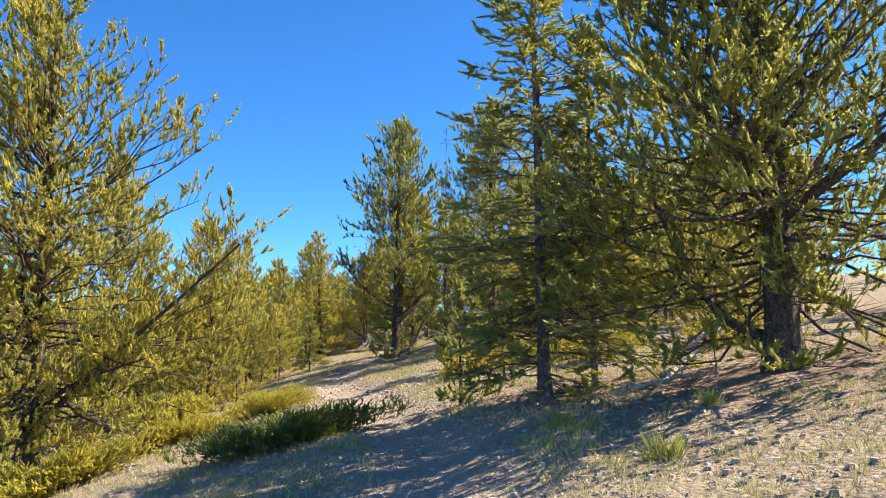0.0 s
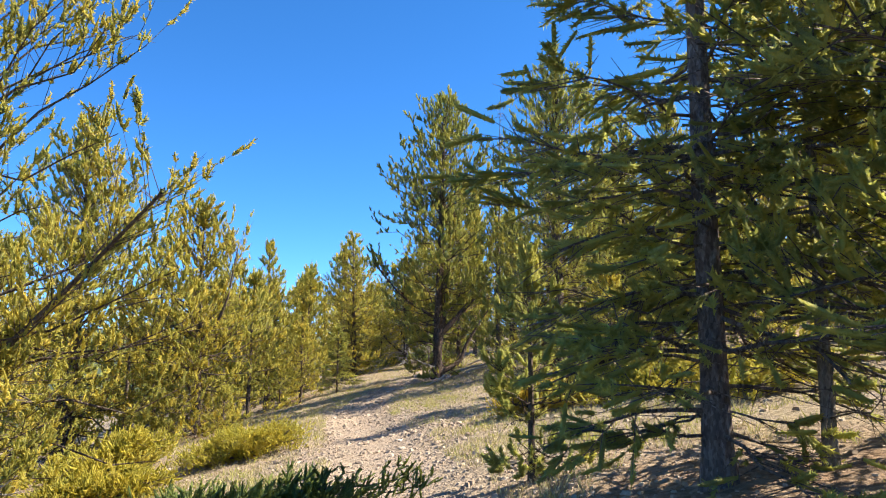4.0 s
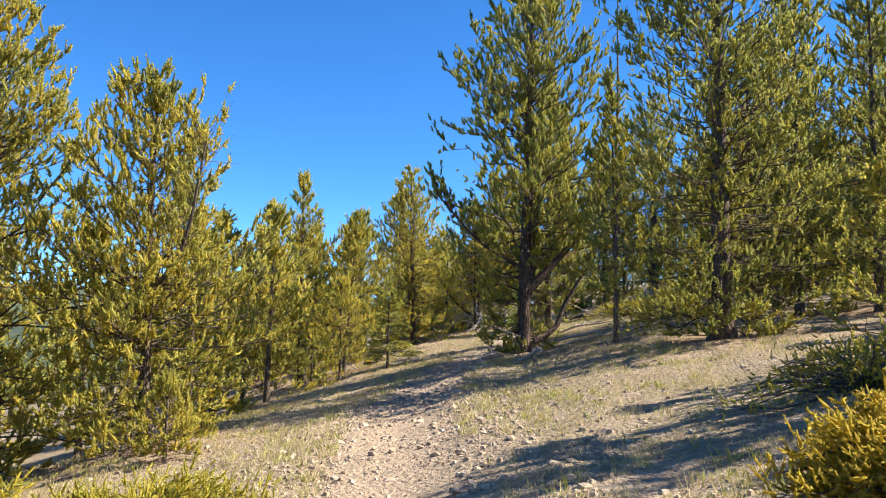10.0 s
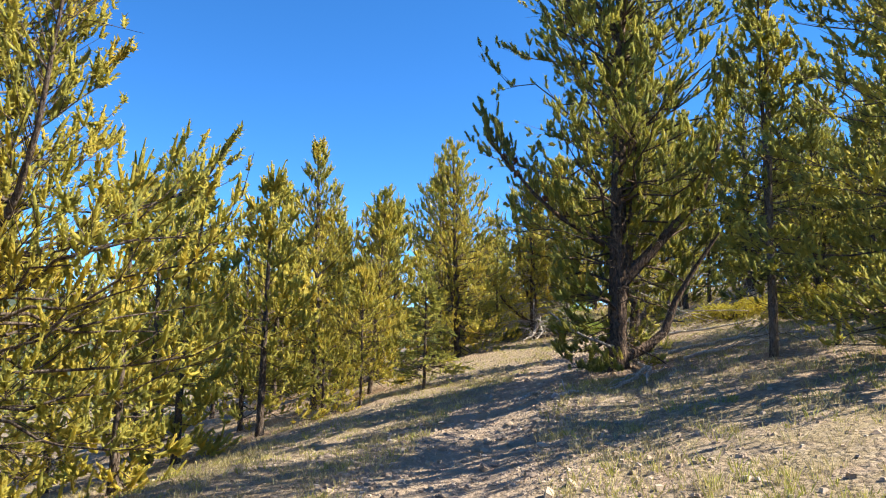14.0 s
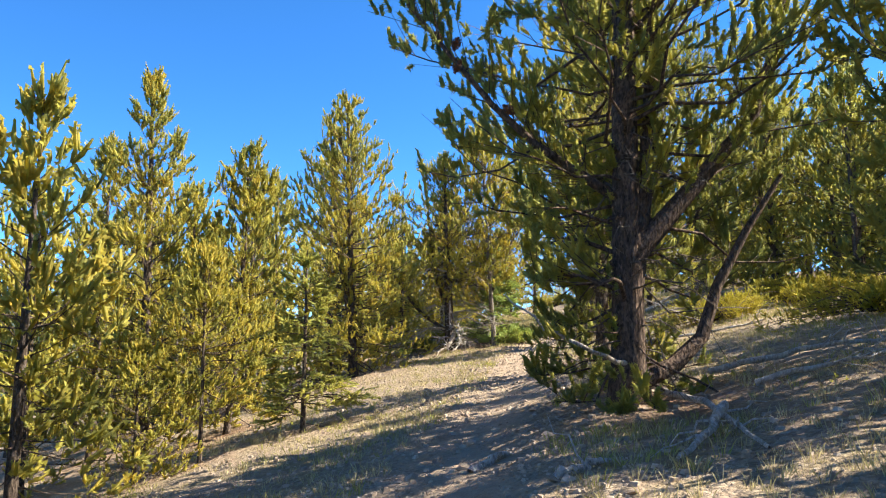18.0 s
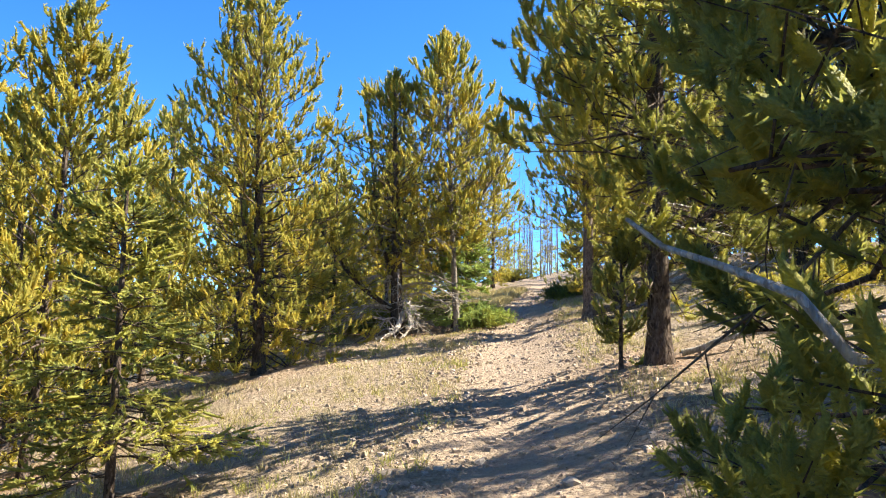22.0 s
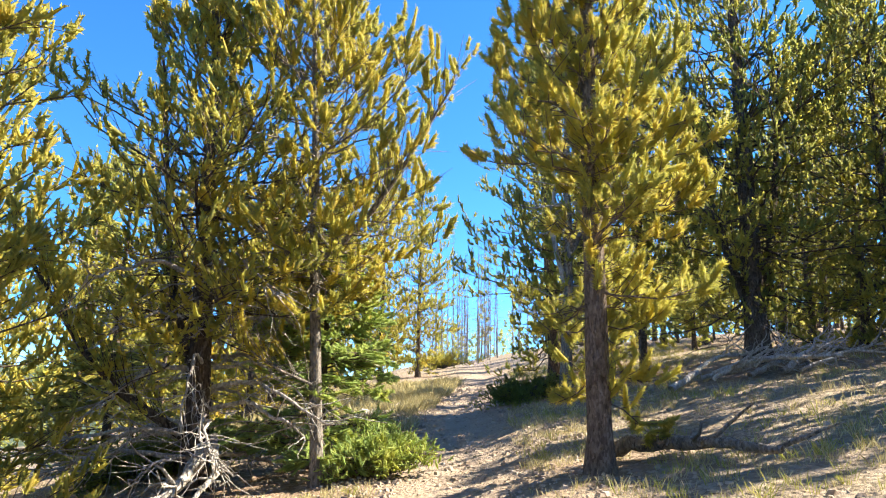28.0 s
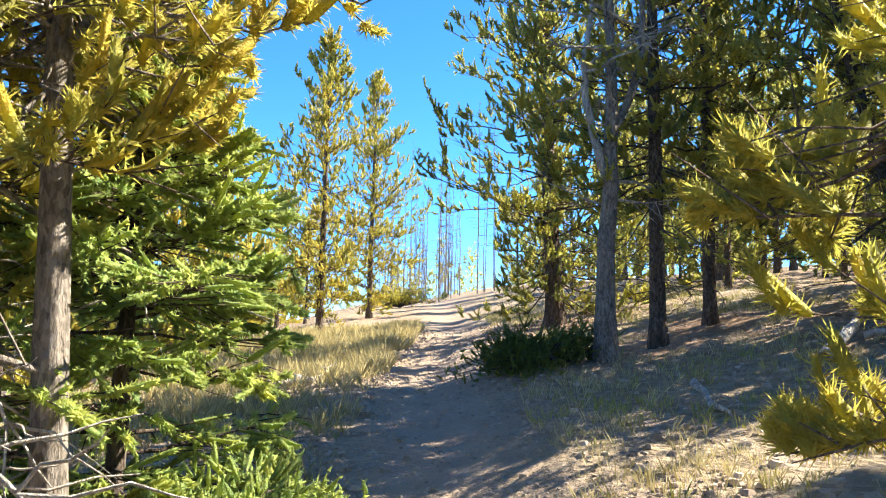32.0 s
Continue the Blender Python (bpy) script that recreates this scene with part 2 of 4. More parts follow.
def ripple(x, y):
    """Small unevenness of the ground, with the trail trodden in."""
    d = off_trail(x, y)
    r = 0.035 * np.sin(1.3 * x + 0.7 * y) * np.sin(0.9 * y - 0.5 * x) + 0.018 * np.sin(3.1 * x + 1.9 * y + 1) * np.sin(2.3 * y - 2.7 * x)
    return r - 0.05 * np.exp(-(d / 0.55) ** 2) + 0.03 * np.exp(-(((np.abs(d) - 1.1) / 0.35) ** 2))


def surface(x, y):
    return float(ground_z(x, y) + ripple(x, y))


# ---- mesh helpers ----
def flat_mesh(name, co, faces, material, smooth=False):
    """A mesh from an array of corners and an array of faces that all have the same number of corners."""
    me = bpy.data.meshes.new(name)
    n, k = faces.shape
    me.vertices.add(len(co))
    me.vertices.foreach_set("co", np.ascontiguousarray(co, dtype=np.float32).ravel())
    me.loops.add(n * k)
    me.loops.foreach_set("vertex_index", np.ascontiguousarray(faces, dtype=np.int32).ravel())
    me.polygons.add(n)
    me.polygons.foreach_set("loop_start", np.arange(0, n * k, k, dtype=np.int32))
    me.update(calc_edges=True)
    me.polygons.foreach_set("use_smooth", np.full(n, smooth))
    me.materials.append(material)
    return me


def part(name, me, parent, label=""):
    ob = new(name, me)
    ob.parent = parent
    return tagged(ob, label)


def unit(v):
    return v / np.maximum(np.linalg.norm(v, axis=-1, keepdims=True), 1e-9)


def tubes(pts, rad, sides):
    """Tapered tubes along many lines at once: pts (n, k, 3), rad (n, k)."""
    n, k, _ = pts.shape
    tan = unit(np.gradient(pts, axis=1))
    ref = np.where(np.abs(tan[:, :1, 2:]) > 0.8, np.array([1.0, 0, 0]), np.array([0, 0, 1.0]))
    s = unit(np.cross(tan, ref))
    q = np.cross(tan, s)
    ang = np.linspace(0, 2 * np.pi, sides, endpoint=False)
    ring = s[:, :, None] * np.cos(ang)[:, None] + q[:, :, None] * np.sin(ang)[:, None]
    co = (pts[:, :, None] + ring * rad[:, :, None, None]).reshape(-1, 3)
    i = np.arange(n)[:, None, None] * k * sides
    j = np.arange(k - 1)[None, :, None] * sides
    a = np.arange(sides)
    b = (a + 1) % sides
    f = np.stack([i + j + a, i + j + b, i + j + sides + b, i + j + sides + a], -1).reshape(-1, 4)
    return co, f


def needles(rng, pos, way, length, radius, count, width):
    """Bottle-brush shoots: around each of many short axes, needles that point forward and outward."""
    s = len(pos)
    way = unit(way)
    ref = np.where(np.abs(way[:, 2:]) > 0.8, np.array([1.0, 0, 0]), np.array([0, 0, 1.0]))
    u = unit(np.cross(way, ref))
    v = np.cross(way, u)
    t = (np.arange(count)[None] + rng.random((s, count))) / count
    az = np.arange(count)[None] * 2.4 + rng.random((s, count)) * 1.6 + rng.random((s, 1)) * 6.283
    al = np.interp(t, [0, 0.75, 1], [1.35, 1.05, 0.35]) + rng.normal(0, 0.2, (s, count))
    out = u[:, None] * np.cos(az)[..., None] + v[:, None] * np.sin(az)[..., None]
    base = pos[:, None] + way[:, None] * (length[:, None] * t)[..., None]
    nd = way[:, None] * np.cos(al)[..., None] + out * np.sin(al)[..., None]
    nl = radius[:, None] * (0.8 + 0.6 * rng.random((s, count)))
    side = unit(np.cross(nd, rng.normal(0, 1, out.shape))) * (width * 0.5)
    co = np.stack([base + side, base - side, base + nd * nl[..., None]], 2).reshape(-1, 3)
    fa = np.arange(len(co)).reshape(-1, 3)
    return co, fa


def foxtails(rng, pos, way, length, radius, rise, sides, rings, count, width):
    """Bottle-brush shoots that curve upward: a blunt sleeve of close needles, with single needles standing out of it all round."""
    s = len(pos)
    way = unit(way)
    up = np.array([0, 0, 1.0])
    t = np.array([0, 0.14, 0.84, 1.0] if rings == 4 else [0, 0.5, 1.0])
    axis = pos[:, None] + way[:, None] * (length[:, None] * t)[..., None] + up * (length[:, None] * rise * t ** 2)[..., None]
    prof = np.array([0.2, 0.36, 0.38, 0.2] if rings == 4 else [0.2, 0.42, 0.15])
    c1, f1 = tubes(axis, radius[:, None] * prof, sides)
    c1 = c1 + rng.normal(0, 0.09, c1.shape) * np.repeat(radius, rings * sides)[:, None]
    f1 = np.concatenate([f1[:, [0, 1, 2]], f1[:, [0, 2, 3]]])
    t = (np.arange(count)[None] + rng.random((s, count))) / count
    tan = unit(way[:, None] + up * (2 * rise * t)[..., None])
    out = unit(np.cross(tan, rng.normal(0, 1, tan.shape)))
    base = pos[:, None] + way[:, None] * (length[:, None] * t)[..., None] + up * (length[:, None] * rise * t ** 2)[..., None]
    base = base + out * (radius[:, None] * np.interp(t, [0, 0.15, 0.85, 1], [0.1, 0.22, 0.22, 0.1]))[..., None]
    al = (np.interp(t, [0, 0.75, 1], [1.2, 1.1, 0.45]) + rng.normal(0, 0.25, t.shape))[..., None]
    nd = tan * np.cos(al) + out * np.sin(al)
    nl = radius[:, None] * rng.uniform(0.7, 1.1, (s, count))
    side = unit(np.cross(nd, rng.normal(0, 1, tan.shape))) * (width * 0.5)
    c2 = np.stack([base + side, base - side, base + nd * nl[..., None]], 2).reshape(-1, 3)
    return np.concatenate([c1, c2]), np.concatenate([f1, np.arange(len(c2)).reshape(-1, 3) + len(c1)])


def clear_of_trail(x, y, z):
    """Whether places keep out of the trodden line that walkers have worn free of boughs."""
    return (np.abs(off_trail(x, y)) > np.where(y < 38, 0.52, 0.75)) | (z - ground_z(x, y) > 2.35) | (y < -1) | (y > 60)


TREE_FEET = []


def along(pts, rows, s):
    """Places and directions at the fractions s of the chosen lines."""
    k = pts.shape[1] - 1
    f = np.clip(s * k, 0, k - 1e-6)
    i = f.astype(int)
    a, b = pts[rows, i], pts[rows, i + 1]
    return a + (b - a) * (f - i)[:, None], unit(b - a)


# shoots for a crown's size, their sides and rings, needles a shoot, the shoots' size, the needles' width
TIERS = {"brush": (125, 4, 4, 84, 1.34, 0.008), "close": (128, 4, 4, 54, 1.32, 0.010), "near": (130, 4, 4, 36, 1.26, 0.0135), "fine": (155, 3, 3, 12, 1.22, 0.024), "mid": (140, 3, 3, 8, 1.25, 0.032), "far": (52, 3, 3, 4, 1.9, 0.08)}


def conifer(name, label, x, y, h, r, seed, form="pine", base=0.18, trunk=0.14, lean=(0.0, 0.0), dens=1.0, tier="mid",
            needle=None, bark=None, bare=0.6, dry=None, limbs=(), fill=1.0, sleeve=1.0, thin_top=1.0, gap=None, group="trees along the trail", category="pine tree"):
    """A conifer: trunk with a root flare, branches, bottle-brush crown and bare lower twigs."""
    rng = np.random.default_rng(seed)
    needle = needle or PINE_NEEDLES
    bark = bark or BARK
    per, sides, rings, count, fat, width = TIERS[tier]
    root = tagged(new(name), label, category, group)
    z0 = float(ground_z(x, y))
    root.location = (x, y, z0)
    TREE_FEET.append((x, y, r))
    # trunk
    k = 18
    zz = np.linspace(0, 1, k) ** 1.3 * (h + 0.25) - 0.25
    f = np.clip(zz / h, 0, 1)
    wob = np.cumsum(rng.normal(0, 0.012 * h / 8, (k, 2)), 0)
    wob -= wob[:1]
    line = np.column_stack([lean[0] * f + wob[:, 0] * f, lean[1] * f + wob[:, 1] * f, zz])
    rad = trunk * (1 - f) ** 0.85 + 0.008 + trunk * 0.4 * np.exp(-np.maximum(zz, 0) / (trunk * 1.3))
    co, fa = tubes(line[None], rad[None], 14)
    co[:, :2] += rng.normal(0, trunk * 0.03, (len(co), 2))
    part("trunk", flat_mesh("trunk", co, fa, bark, True), root)

    def at_height(z):
        return np.column_stack([np.interp(z, zz, line[:, 0]), np.interp(z, zz, line[:, 1]), z])

    def open_side(p):
        """Whether places lie on the side of the trunk that has no boughs."""
        if not gap:
            return np.zeros(len(p), bool)
        d = p[:, :2] - at_height(p[:, 2])[:, :2]
        az = np.degrees(np.arctan2(d[:, 1], d[:, 0]))
        return np.any([(np.abs((az - turn + 180) % 360 - 180) < half) & (p[:, 2] < top) & (p[:, 2] > low) for turn, half, low, top in gap], 0)

    # living branches
    n = int(h * (10.5 if form == "pine" else 12) * dens) + 6
    u = np.sort(rng.random(n)) ** (1.0 if form == "pine" else 0.9)
    z = h * (base + (1 - base) * u * 0.97)
    az = np.arange(n) * 2.39996 + rng.normal(0, 0.5, n)
    if form == "pine":
        prof = np.interp(u, [0, 0.12, 0.35, 0.7, 0.9, 1], [0.75, 0.95, 1.0, 0.6 * thin_top, 0.3 * thin_top, 0.10])
        el = np.radians(np.interp(u, [0, 0.12, 0.4, 1], [-34, -14, 14, 55]) + rng.normal(0, 11, n))
        curve = 0.2
    else:
        prof = np.interp(u, [0, 0.1, 0.5, 1], [0.75, 1.0, 0.62, 0.06])
        el = np.radians(np.interp(u, [0, 0.5, 1], [-16, -2, 45]) + rng.normal(0, 8, n))
        curve = 0.10
    lobe = 1 + 0.38 * np.sin(az * 2 + seed) * np.sin(z * 1.9 + seed * 1.7) + rng.normal(0, 0.16, n)
    ln = np.maximum(r * prof * np.clip(lobe, 0.45, 1.22), 0.10)
    ln = np.where(el > 0.3, np.minimum(ln, (h - z) * 0.95 + 0.1), ln)
    q = np.linspace(0, 1, 6)
    hd = np.column_stack([np.cos(az), np.sin(az)])
    sw = rng.normal(0, 0.16, (n, 1)) * ln[:, None] * q ** 2
    pts = np.empty((n, 6, 3))
    reach = ln[:, None] * q * np.cos(el)[:, None]
    pts[:, :, 0] = hd[:, :1] * reach - hd[:, 1:] * sw
    pts[:, :, 1] = hd[:, 1:] * reach + hd[:, :1] * sw
    pts[:, :, 2] = ln[:, None] * (q * np.sin(el)[:, None] + curve * q ** 2.2)
    pts[:, 1:5] += rng.normal(0, 0.03, (n, 4, 3)) * ln[:, None, None]
    pts += at_height(z)[:, None]
    brad = (0.004 + 0.0075 * ln)[:, None] * (1.0 - 0.8 * q)
    for way in limbs:
        *knots, thick = way
        kn = np.array(knots, float)
        d = np.linspace(0, 1, len(kn))
        extra = np.column_stack([np.interp(q, d, kn[:, i]) for i in range(3)])
        pts = np.concatenate([pts, extra[None]])
        brad = np.concatenate([brad, (thick * (1 - 0.75 * q))[None]])
        ln = np.append(ln, np.linalg.norm(kn[-1] - kn[0]) * (5 if form == "pine" else 1.6))
    pts[:, :, 2] = np.maximum(pts[:, :, 2], 0.06)
    for _ in range(4):  # boughs over the trail are broken back
        free = clear_of_trail(pts[..., 0] + x, pts[..., 1] + y, pts[..., 2] + z0).all(1)
        cut = np.where(free, 1.0, 0.75)
        pts, ln = pts[:, :1] + (pts - pts[:, :1]) * cut[:, None, None], ln * cut
    free &= ~open_side(pts[:, 3]) | (np.arange(len(pts)) >= n)
    pts, brad, ln = pts[free], brad[free], ln[free]
    # side branches
    nb = int(n * {"brush": 4, "close": 4, "near": 4, "fine": 5, "mid": 4.5, "far": 3}[tier] * dens ** 0.5 * (1 if form == "pine" else 2)) + (60 if form == "pine" else 20) * len(limbs)
    rows = np.sort(rng.choice(len(pts), nb, p=ln / ln.sum()))
    s = 0.1 + 0.9 * rng.random(nb) ** 0.85
    p0, tan = along(pts, rows, s)
    flat = unit(np.cross(tan, np.array([0, 0, 1.0])))
    turn = np.radians(rng.uniform(25, 75, nb)) * rng.choice([-1, 1], nb)
    lift = rng.normal(0.22, 0.35, nb) if form == "pine" else rng.normal(-0.05, 0.14, nb)
    d = unit(tan * np.cos(turn)[:, None] + flat * np.sin(turn)[:, None] + np.array([0, 0, 1.0]) * lift[:, None])
    bl = np.clip(ln[rows] * (0.5 - 0.32 * s), 0.12, 0.65 * max(1.0, r / 2.1)) * rng.uniform(0.7, 1.3, nb)
    e = np.linspace(0, 1, 2)
    bp = p0[:, None] + d[:, None] * (bl[:, None] * e)[..., None]
    bp[:, 1, 2] += bl * (0.22 if form == "pine" else -0.05)
    bp[:, :, 2] = np.maximum(bp[:, :, 2], 0.05)
    if form == "pine" and sleeve:  # short tufted twigs on the trunk itself
        ne = int(n * sleeve)
        ze = h * (base * 0.8 + (0.93 - base * 0.8) * rng.random(ne))
        ae = rng.random(ne) * 6.283
        de = unit(np.column_stack([np.cos(ae), np.sin(ae), rng.normal(0.6, 0.3, ne)]))
        pe = at_height(ze)
        bp = np.concatenate([bp, np.stack([pe, pe + de * (rng.uniform(0.2, 0.5, ne) * min(1.0, r / 1.3))[:, None]], 1)])
        rows = np.concatenate([rows, np.abs(pts[:, 0, 2][None] - ze[:, None]).argmin(1)])
        nb += ne
    kept = ~open_side(bp[:, 1])
    for end in (0, 1):
        kept &= clear_of_trail(bp[:, end, 0] + x, bp[:, end, 1] + y, bp[:, end, 2] + z0)
    bp, rows = bp[kept], rows[kept]
    nb = len(bp)
    br = np.repeat([[0.006, 0.002]], nb, 0)
    if tier in ("brush", "close", "near", "fine"):
        for i in range(len(pts)):
            mine = rows == i
            c1, f1 = tubes(pts[i:i + 1], brad[i:i + 1], 6)
            if mine.any():
                c2, f2 = tubes(bp[mine], br[mine], 3)
                c1, f1 = np.concatenate([c1, c2]), np.concatenate([f1, f2 + len(c1)])
            part("branch", flat_mesh("branch", c1, f1, bark, True), root)
    else:
        some = [0, 2, 5] if tier == "far" else [0, 1, 2, 3, 4, 5]
        c1, f1 = tubes(pts[:, some], brad[:, some], 3)
        c2, f2 = tubes(bp[: nb if tier == "mid" else 0], br[: nb if tier == "mid" else 0], 3)
        tagged(part("branchwork", flat_mesh("branchwork", np.concatenate([c1, c2]), np.concatenate([f1, f2 + len(c1)]), bark, True), root), kind="stuff")
    # shoots with needles
    m = int(per * min(h * r, 30) * fill * (1.0 if form == "pine" else 1.9))
    pick = rng.integers(0, nb, m)
    i2 = np.repeat(np.arange(len(pts)), 5)
    tp, tt = along(pts, i2, rng.choice([0.6, 0.78, 0.9, 0.97], len(i2)))
    lead = 9
    lp = at_height(np.linspace(h * 0.86, h * 0.975, lead))
    ld = np.array([0, 0, 1.2]) + rng.normal(0, 0.35, (lead, 3))
    if form == "pine":
        sp, st = along(bp, pick, 0.2 + 0.8 * rng.random(m) ** 0.7)
        sd = unit(st * 0.8 + rng.normal(0, 0.38, (m, 3)) + np.array([0, 0, 0.35]))
        sl = rng.uniform(0.055, 0.15, m) * fat
        sr = rng.uniform(0.036, 0.047, m) * fat
        td = unit(tt * 0.9 + rng.normal(0, 0.35, tt.shape) + np.array([0, 0, 0.3]))
        rise = 0.45
    else:
        sp, st = along(bp, pick, rng.random(m))
        sd = unit(st + rng.normal(0, 0.25, (m, 3)) + np.array([0, 0, -0.05]))
        sl = rng.uniform(0.11, 0.26, m) * fat
        sr = rng.uniform(0.026, 0.038, m) * fat
        td = unit(tt + rng.normal(0, 0.3, tt.shape) * np.array([1, 1, 0.4]))
        rise = 0.08
    size = 1.0 if form == "pine" else 0.75
    sp = np.concatenate([sp, tp, lp])
    sd = np.concatenate([sd, td, ld])
    sl = np.concatenate([sl, rng.uniform(0.08, 0.18, len(tp)) * fat * size, rng.uniform(0.16, 0.28, lead) * fat * size])
    sr = np.concatenate([sr, rng.uniform(0.040, 0.050, len(tp)) * fat * size, np.full(lead, 0.046 * fat * size)])
    small = min(1.0, 0.55 + 0.1 * h)
    sl, sr = sl * small, sr * small
    tips = sp + unit(sd) * sl[:, None] * 1.1
    free = clear_of_trail(sp[:, 0] + x, sp[:, 1] + y, sp[:, 2] + z0) & clear_of_trail(tips[:, 0] + x, tips[:, 1] + y, tips[:, 2] + z0)
    free &= ~open_side(tips)
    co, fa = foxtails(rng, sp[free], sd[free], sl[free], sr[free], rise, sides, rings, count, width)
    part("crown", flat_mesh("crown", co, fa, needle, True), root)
    # bare lower twigs
    nd = int(16 * bare * h / 6)
    if nd:
        zd = h * rng.uniform(0.05, base + 0.25, nd)
        azd = rng.random(nd) * 6.283
        ld = r * rng.uniform(0.25, 0.75, nd)
        eld = np.radians(rng.normal(-8, 16, nd))
        dp = np.empty((nd, 6, 3))
        dp[:, :, 0] = np.cos(azd)[:, None] * ld[:, None] * q * np.cos(eld)[:, None]
        dp[:, :, 1] = np.sin(azd)[:, None] * ld[:, None] * q * np.cos(eld)[:, None]
        dp[:, :, 2] = ld[:, None] * (q * np.sin(eld)[:, None] - 0.1 * q ** 2)
        dp[:, 1:] += rng.normal(0, 0.045, (nd, 5, 3)) * ld[:, None, None]
        dp += at_height(zd)[:, None]
        dp[:, :, 2] = np.maximum(dp[:, :, 2], 0.04)
        free = clear_of_trail(dp[..., 0] + x, dp[..., 1] + y, dp[..., 2] + z0).all(1)
        dp, ld = dp[free], ld[free]
        nd = len(dp)
        m = nd * (10 if tier in ("brush", "close", "near", "fine") else 5)
        rr = rng.integers(0, nd, m)
        tp, tt = along(dp, rr, 0.15 + 0.85 * rng.random(m))
        td = unit(tt + rng.normal(0, 0.6, (m, 3)))
        tl = ld[rr] * rng.uniform(0.1, 0.3, m)
        tw = tp[:, None] + td[:, None] * (tl[:, None] * e)[..., None]
        tw[:, 1:] += rng.normal(0, 0.03, (m, 1, 3))
        tw[:, :, 2] = np.maximum(tw[:, :, 2], 0.03)
        c1, f1 = tubes(dp, (0.004 + 0.006 * ld)[:, None] * (1 - 0.75 * q), 4)
        c2, f2 = tubes(tw, np.repeat([[0.004, 0.0015]], m, 0), 3)
        tagged(part("deadwood", flat_mesh("deadwood", np.concatenate([c1, c2]), np.concatenate([f1, f2 + len(c1)]), dry or TWIGS, True), root, "bare grey lower twigs"), kind="stuff")
    return root


def juniper(label, x, y, rx, ry, hz, seed, needle=None, turn=0.0, shoots=1500, fat=1.0):
    """A low spreading juniper: stems fanning from the foot, with feathery upturned shoots and an uneven edge."""
    rng = np.random.default_rng(seed)
    needle = needle or SHADED_JUNIPER_NEEDLES
    shoots = int(shoots * 1.2)
    root = tagged(new("juniper_bush"), label, "juniper", "low junipers beside the trail")
    root.location = (x, y, float(ground_z(x, y)))
    n = 70
    az = rng.random(n) * 6.283
    reach = (0.55 + 0.45 * rng.random(n)) * (1 + 0.25 * np.sin(az * 3 + seed) + 0.15 * np.sin(az * 7 + seed * 2))
    q = np.linspace(0, 1, 6)
    pts = np.empty((n, 6, 3))
    ex, ey = np.cos(az) * rx * reach, np.sin(az) * ry * reach
    ct, sn = math.cos(turn), math.sin(turn)
    pts[:, :, 0] = (ex * ct - ey * sn)[:, None] * q
    pts[:, :, 1] = (ex * sn + ey * ct)[:, None] * q
    rise = hz * rng.uniform(0.25, 1.0, n) * (1.15 - 0.55 * reach)
    pts[:, :, 2] = rise[:, None] * np.sin(q * 2.0) ** 0.8
    slope = ground_z(x + pts[:, :, 0], y + pts[:, :, 1]) - ground_z(x, y)
    pts[:, :, 2] += slope + 0.03
    pts[:, 1:] += rng.normal(0, 0.03, (n, 5, 3))
    co, fa = tubes(pts, 0.016 * (1 - 0.8 * q)[None] + np.zeros((n, 1)), 4)
    tagged(part("stem", flat_mesh("stem", co, fa, TWIGS, True), root), kind="stuff")
    rows = rng.integers(0, n, shoots)
    p, t = along(pts, rows, 0.15 + 0.85 * rng.random(shoots) ** 0.7)
    p = p + rng.normal(0, 0.07, p.shape)
    p[:, 2] = np.maximum(p[:, 2], ground_z(x + p[:, 0], y + p[:, 1]) - ground_z(x, y) + 0.02)
    d = unit(unit(t) * 0.6 + rng.normal(0, 0.55, p.shape) + np.array([0, 0, 0.55]))
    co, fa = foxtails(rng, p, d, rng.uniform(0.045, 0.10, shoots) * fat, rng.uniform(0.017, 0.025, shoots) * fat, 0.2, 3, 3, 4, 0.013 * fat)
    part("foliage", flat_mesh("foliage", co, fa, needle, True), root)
    return root


# ---- ground ----
def spaced(lo, hi, fine, far):
    """Grid lines: close together between lo and hi, ever wider out to the horizon."""
    mid = np.arange(lo, hi + 1e-6, fine)
    grow = fine * 1.22 ** np.arange(1, 200)
    out = np.cumsum(grow)
    out = out[out < far]
    return np.concatenate([lo - out[::-1], mid, hi + out])


gx, gy = spaced(-12, 8, 0.18, 2500), spaced(-2, 62, 0.22, 2500)
mx, my = np.meshgrid(gx, gy)
close = np.exp(-np.maximum(np.abs(mx + 2) - 14, 0) / 4) * np.exp(-np.maximum(np.abs(my - 30) - 40, 0) / 6)
lumps = np.array([noise.noise((a * 2.2, b * 2.2, 0)) * 0.022 + noise.noise((a * 6, b * 6, 3)) * 0.012 for a, b in zip(mx.ravel(), my.ravel())]).reshape(mx.shape)
mz = ground_z(mx, my) + (ripple(mx, my) + lumps) * close
nx, ny = len(gx), len(gy)
a0 = (np.arange(ny - 1)[:, None] * nx + np.arange(nx - 1)).ravel()
ground_mesh = flat_mesh("ground", np.stack([mx, my, mz], -1).reshape(-1, 3), np.stack([a0, a0 + 1, a0 + nx + 1, a0 + nx], -1), GROUND, True)
ground = tagged(new("ground", ground_mesh), "stony tan hillside with dry grass and a trodden footpath", "ground", kind="structure")

# ---- trees, from the start of the trail onwards ----
TALL = "tall yellow-green pine with upright shoots"
pine = conifer

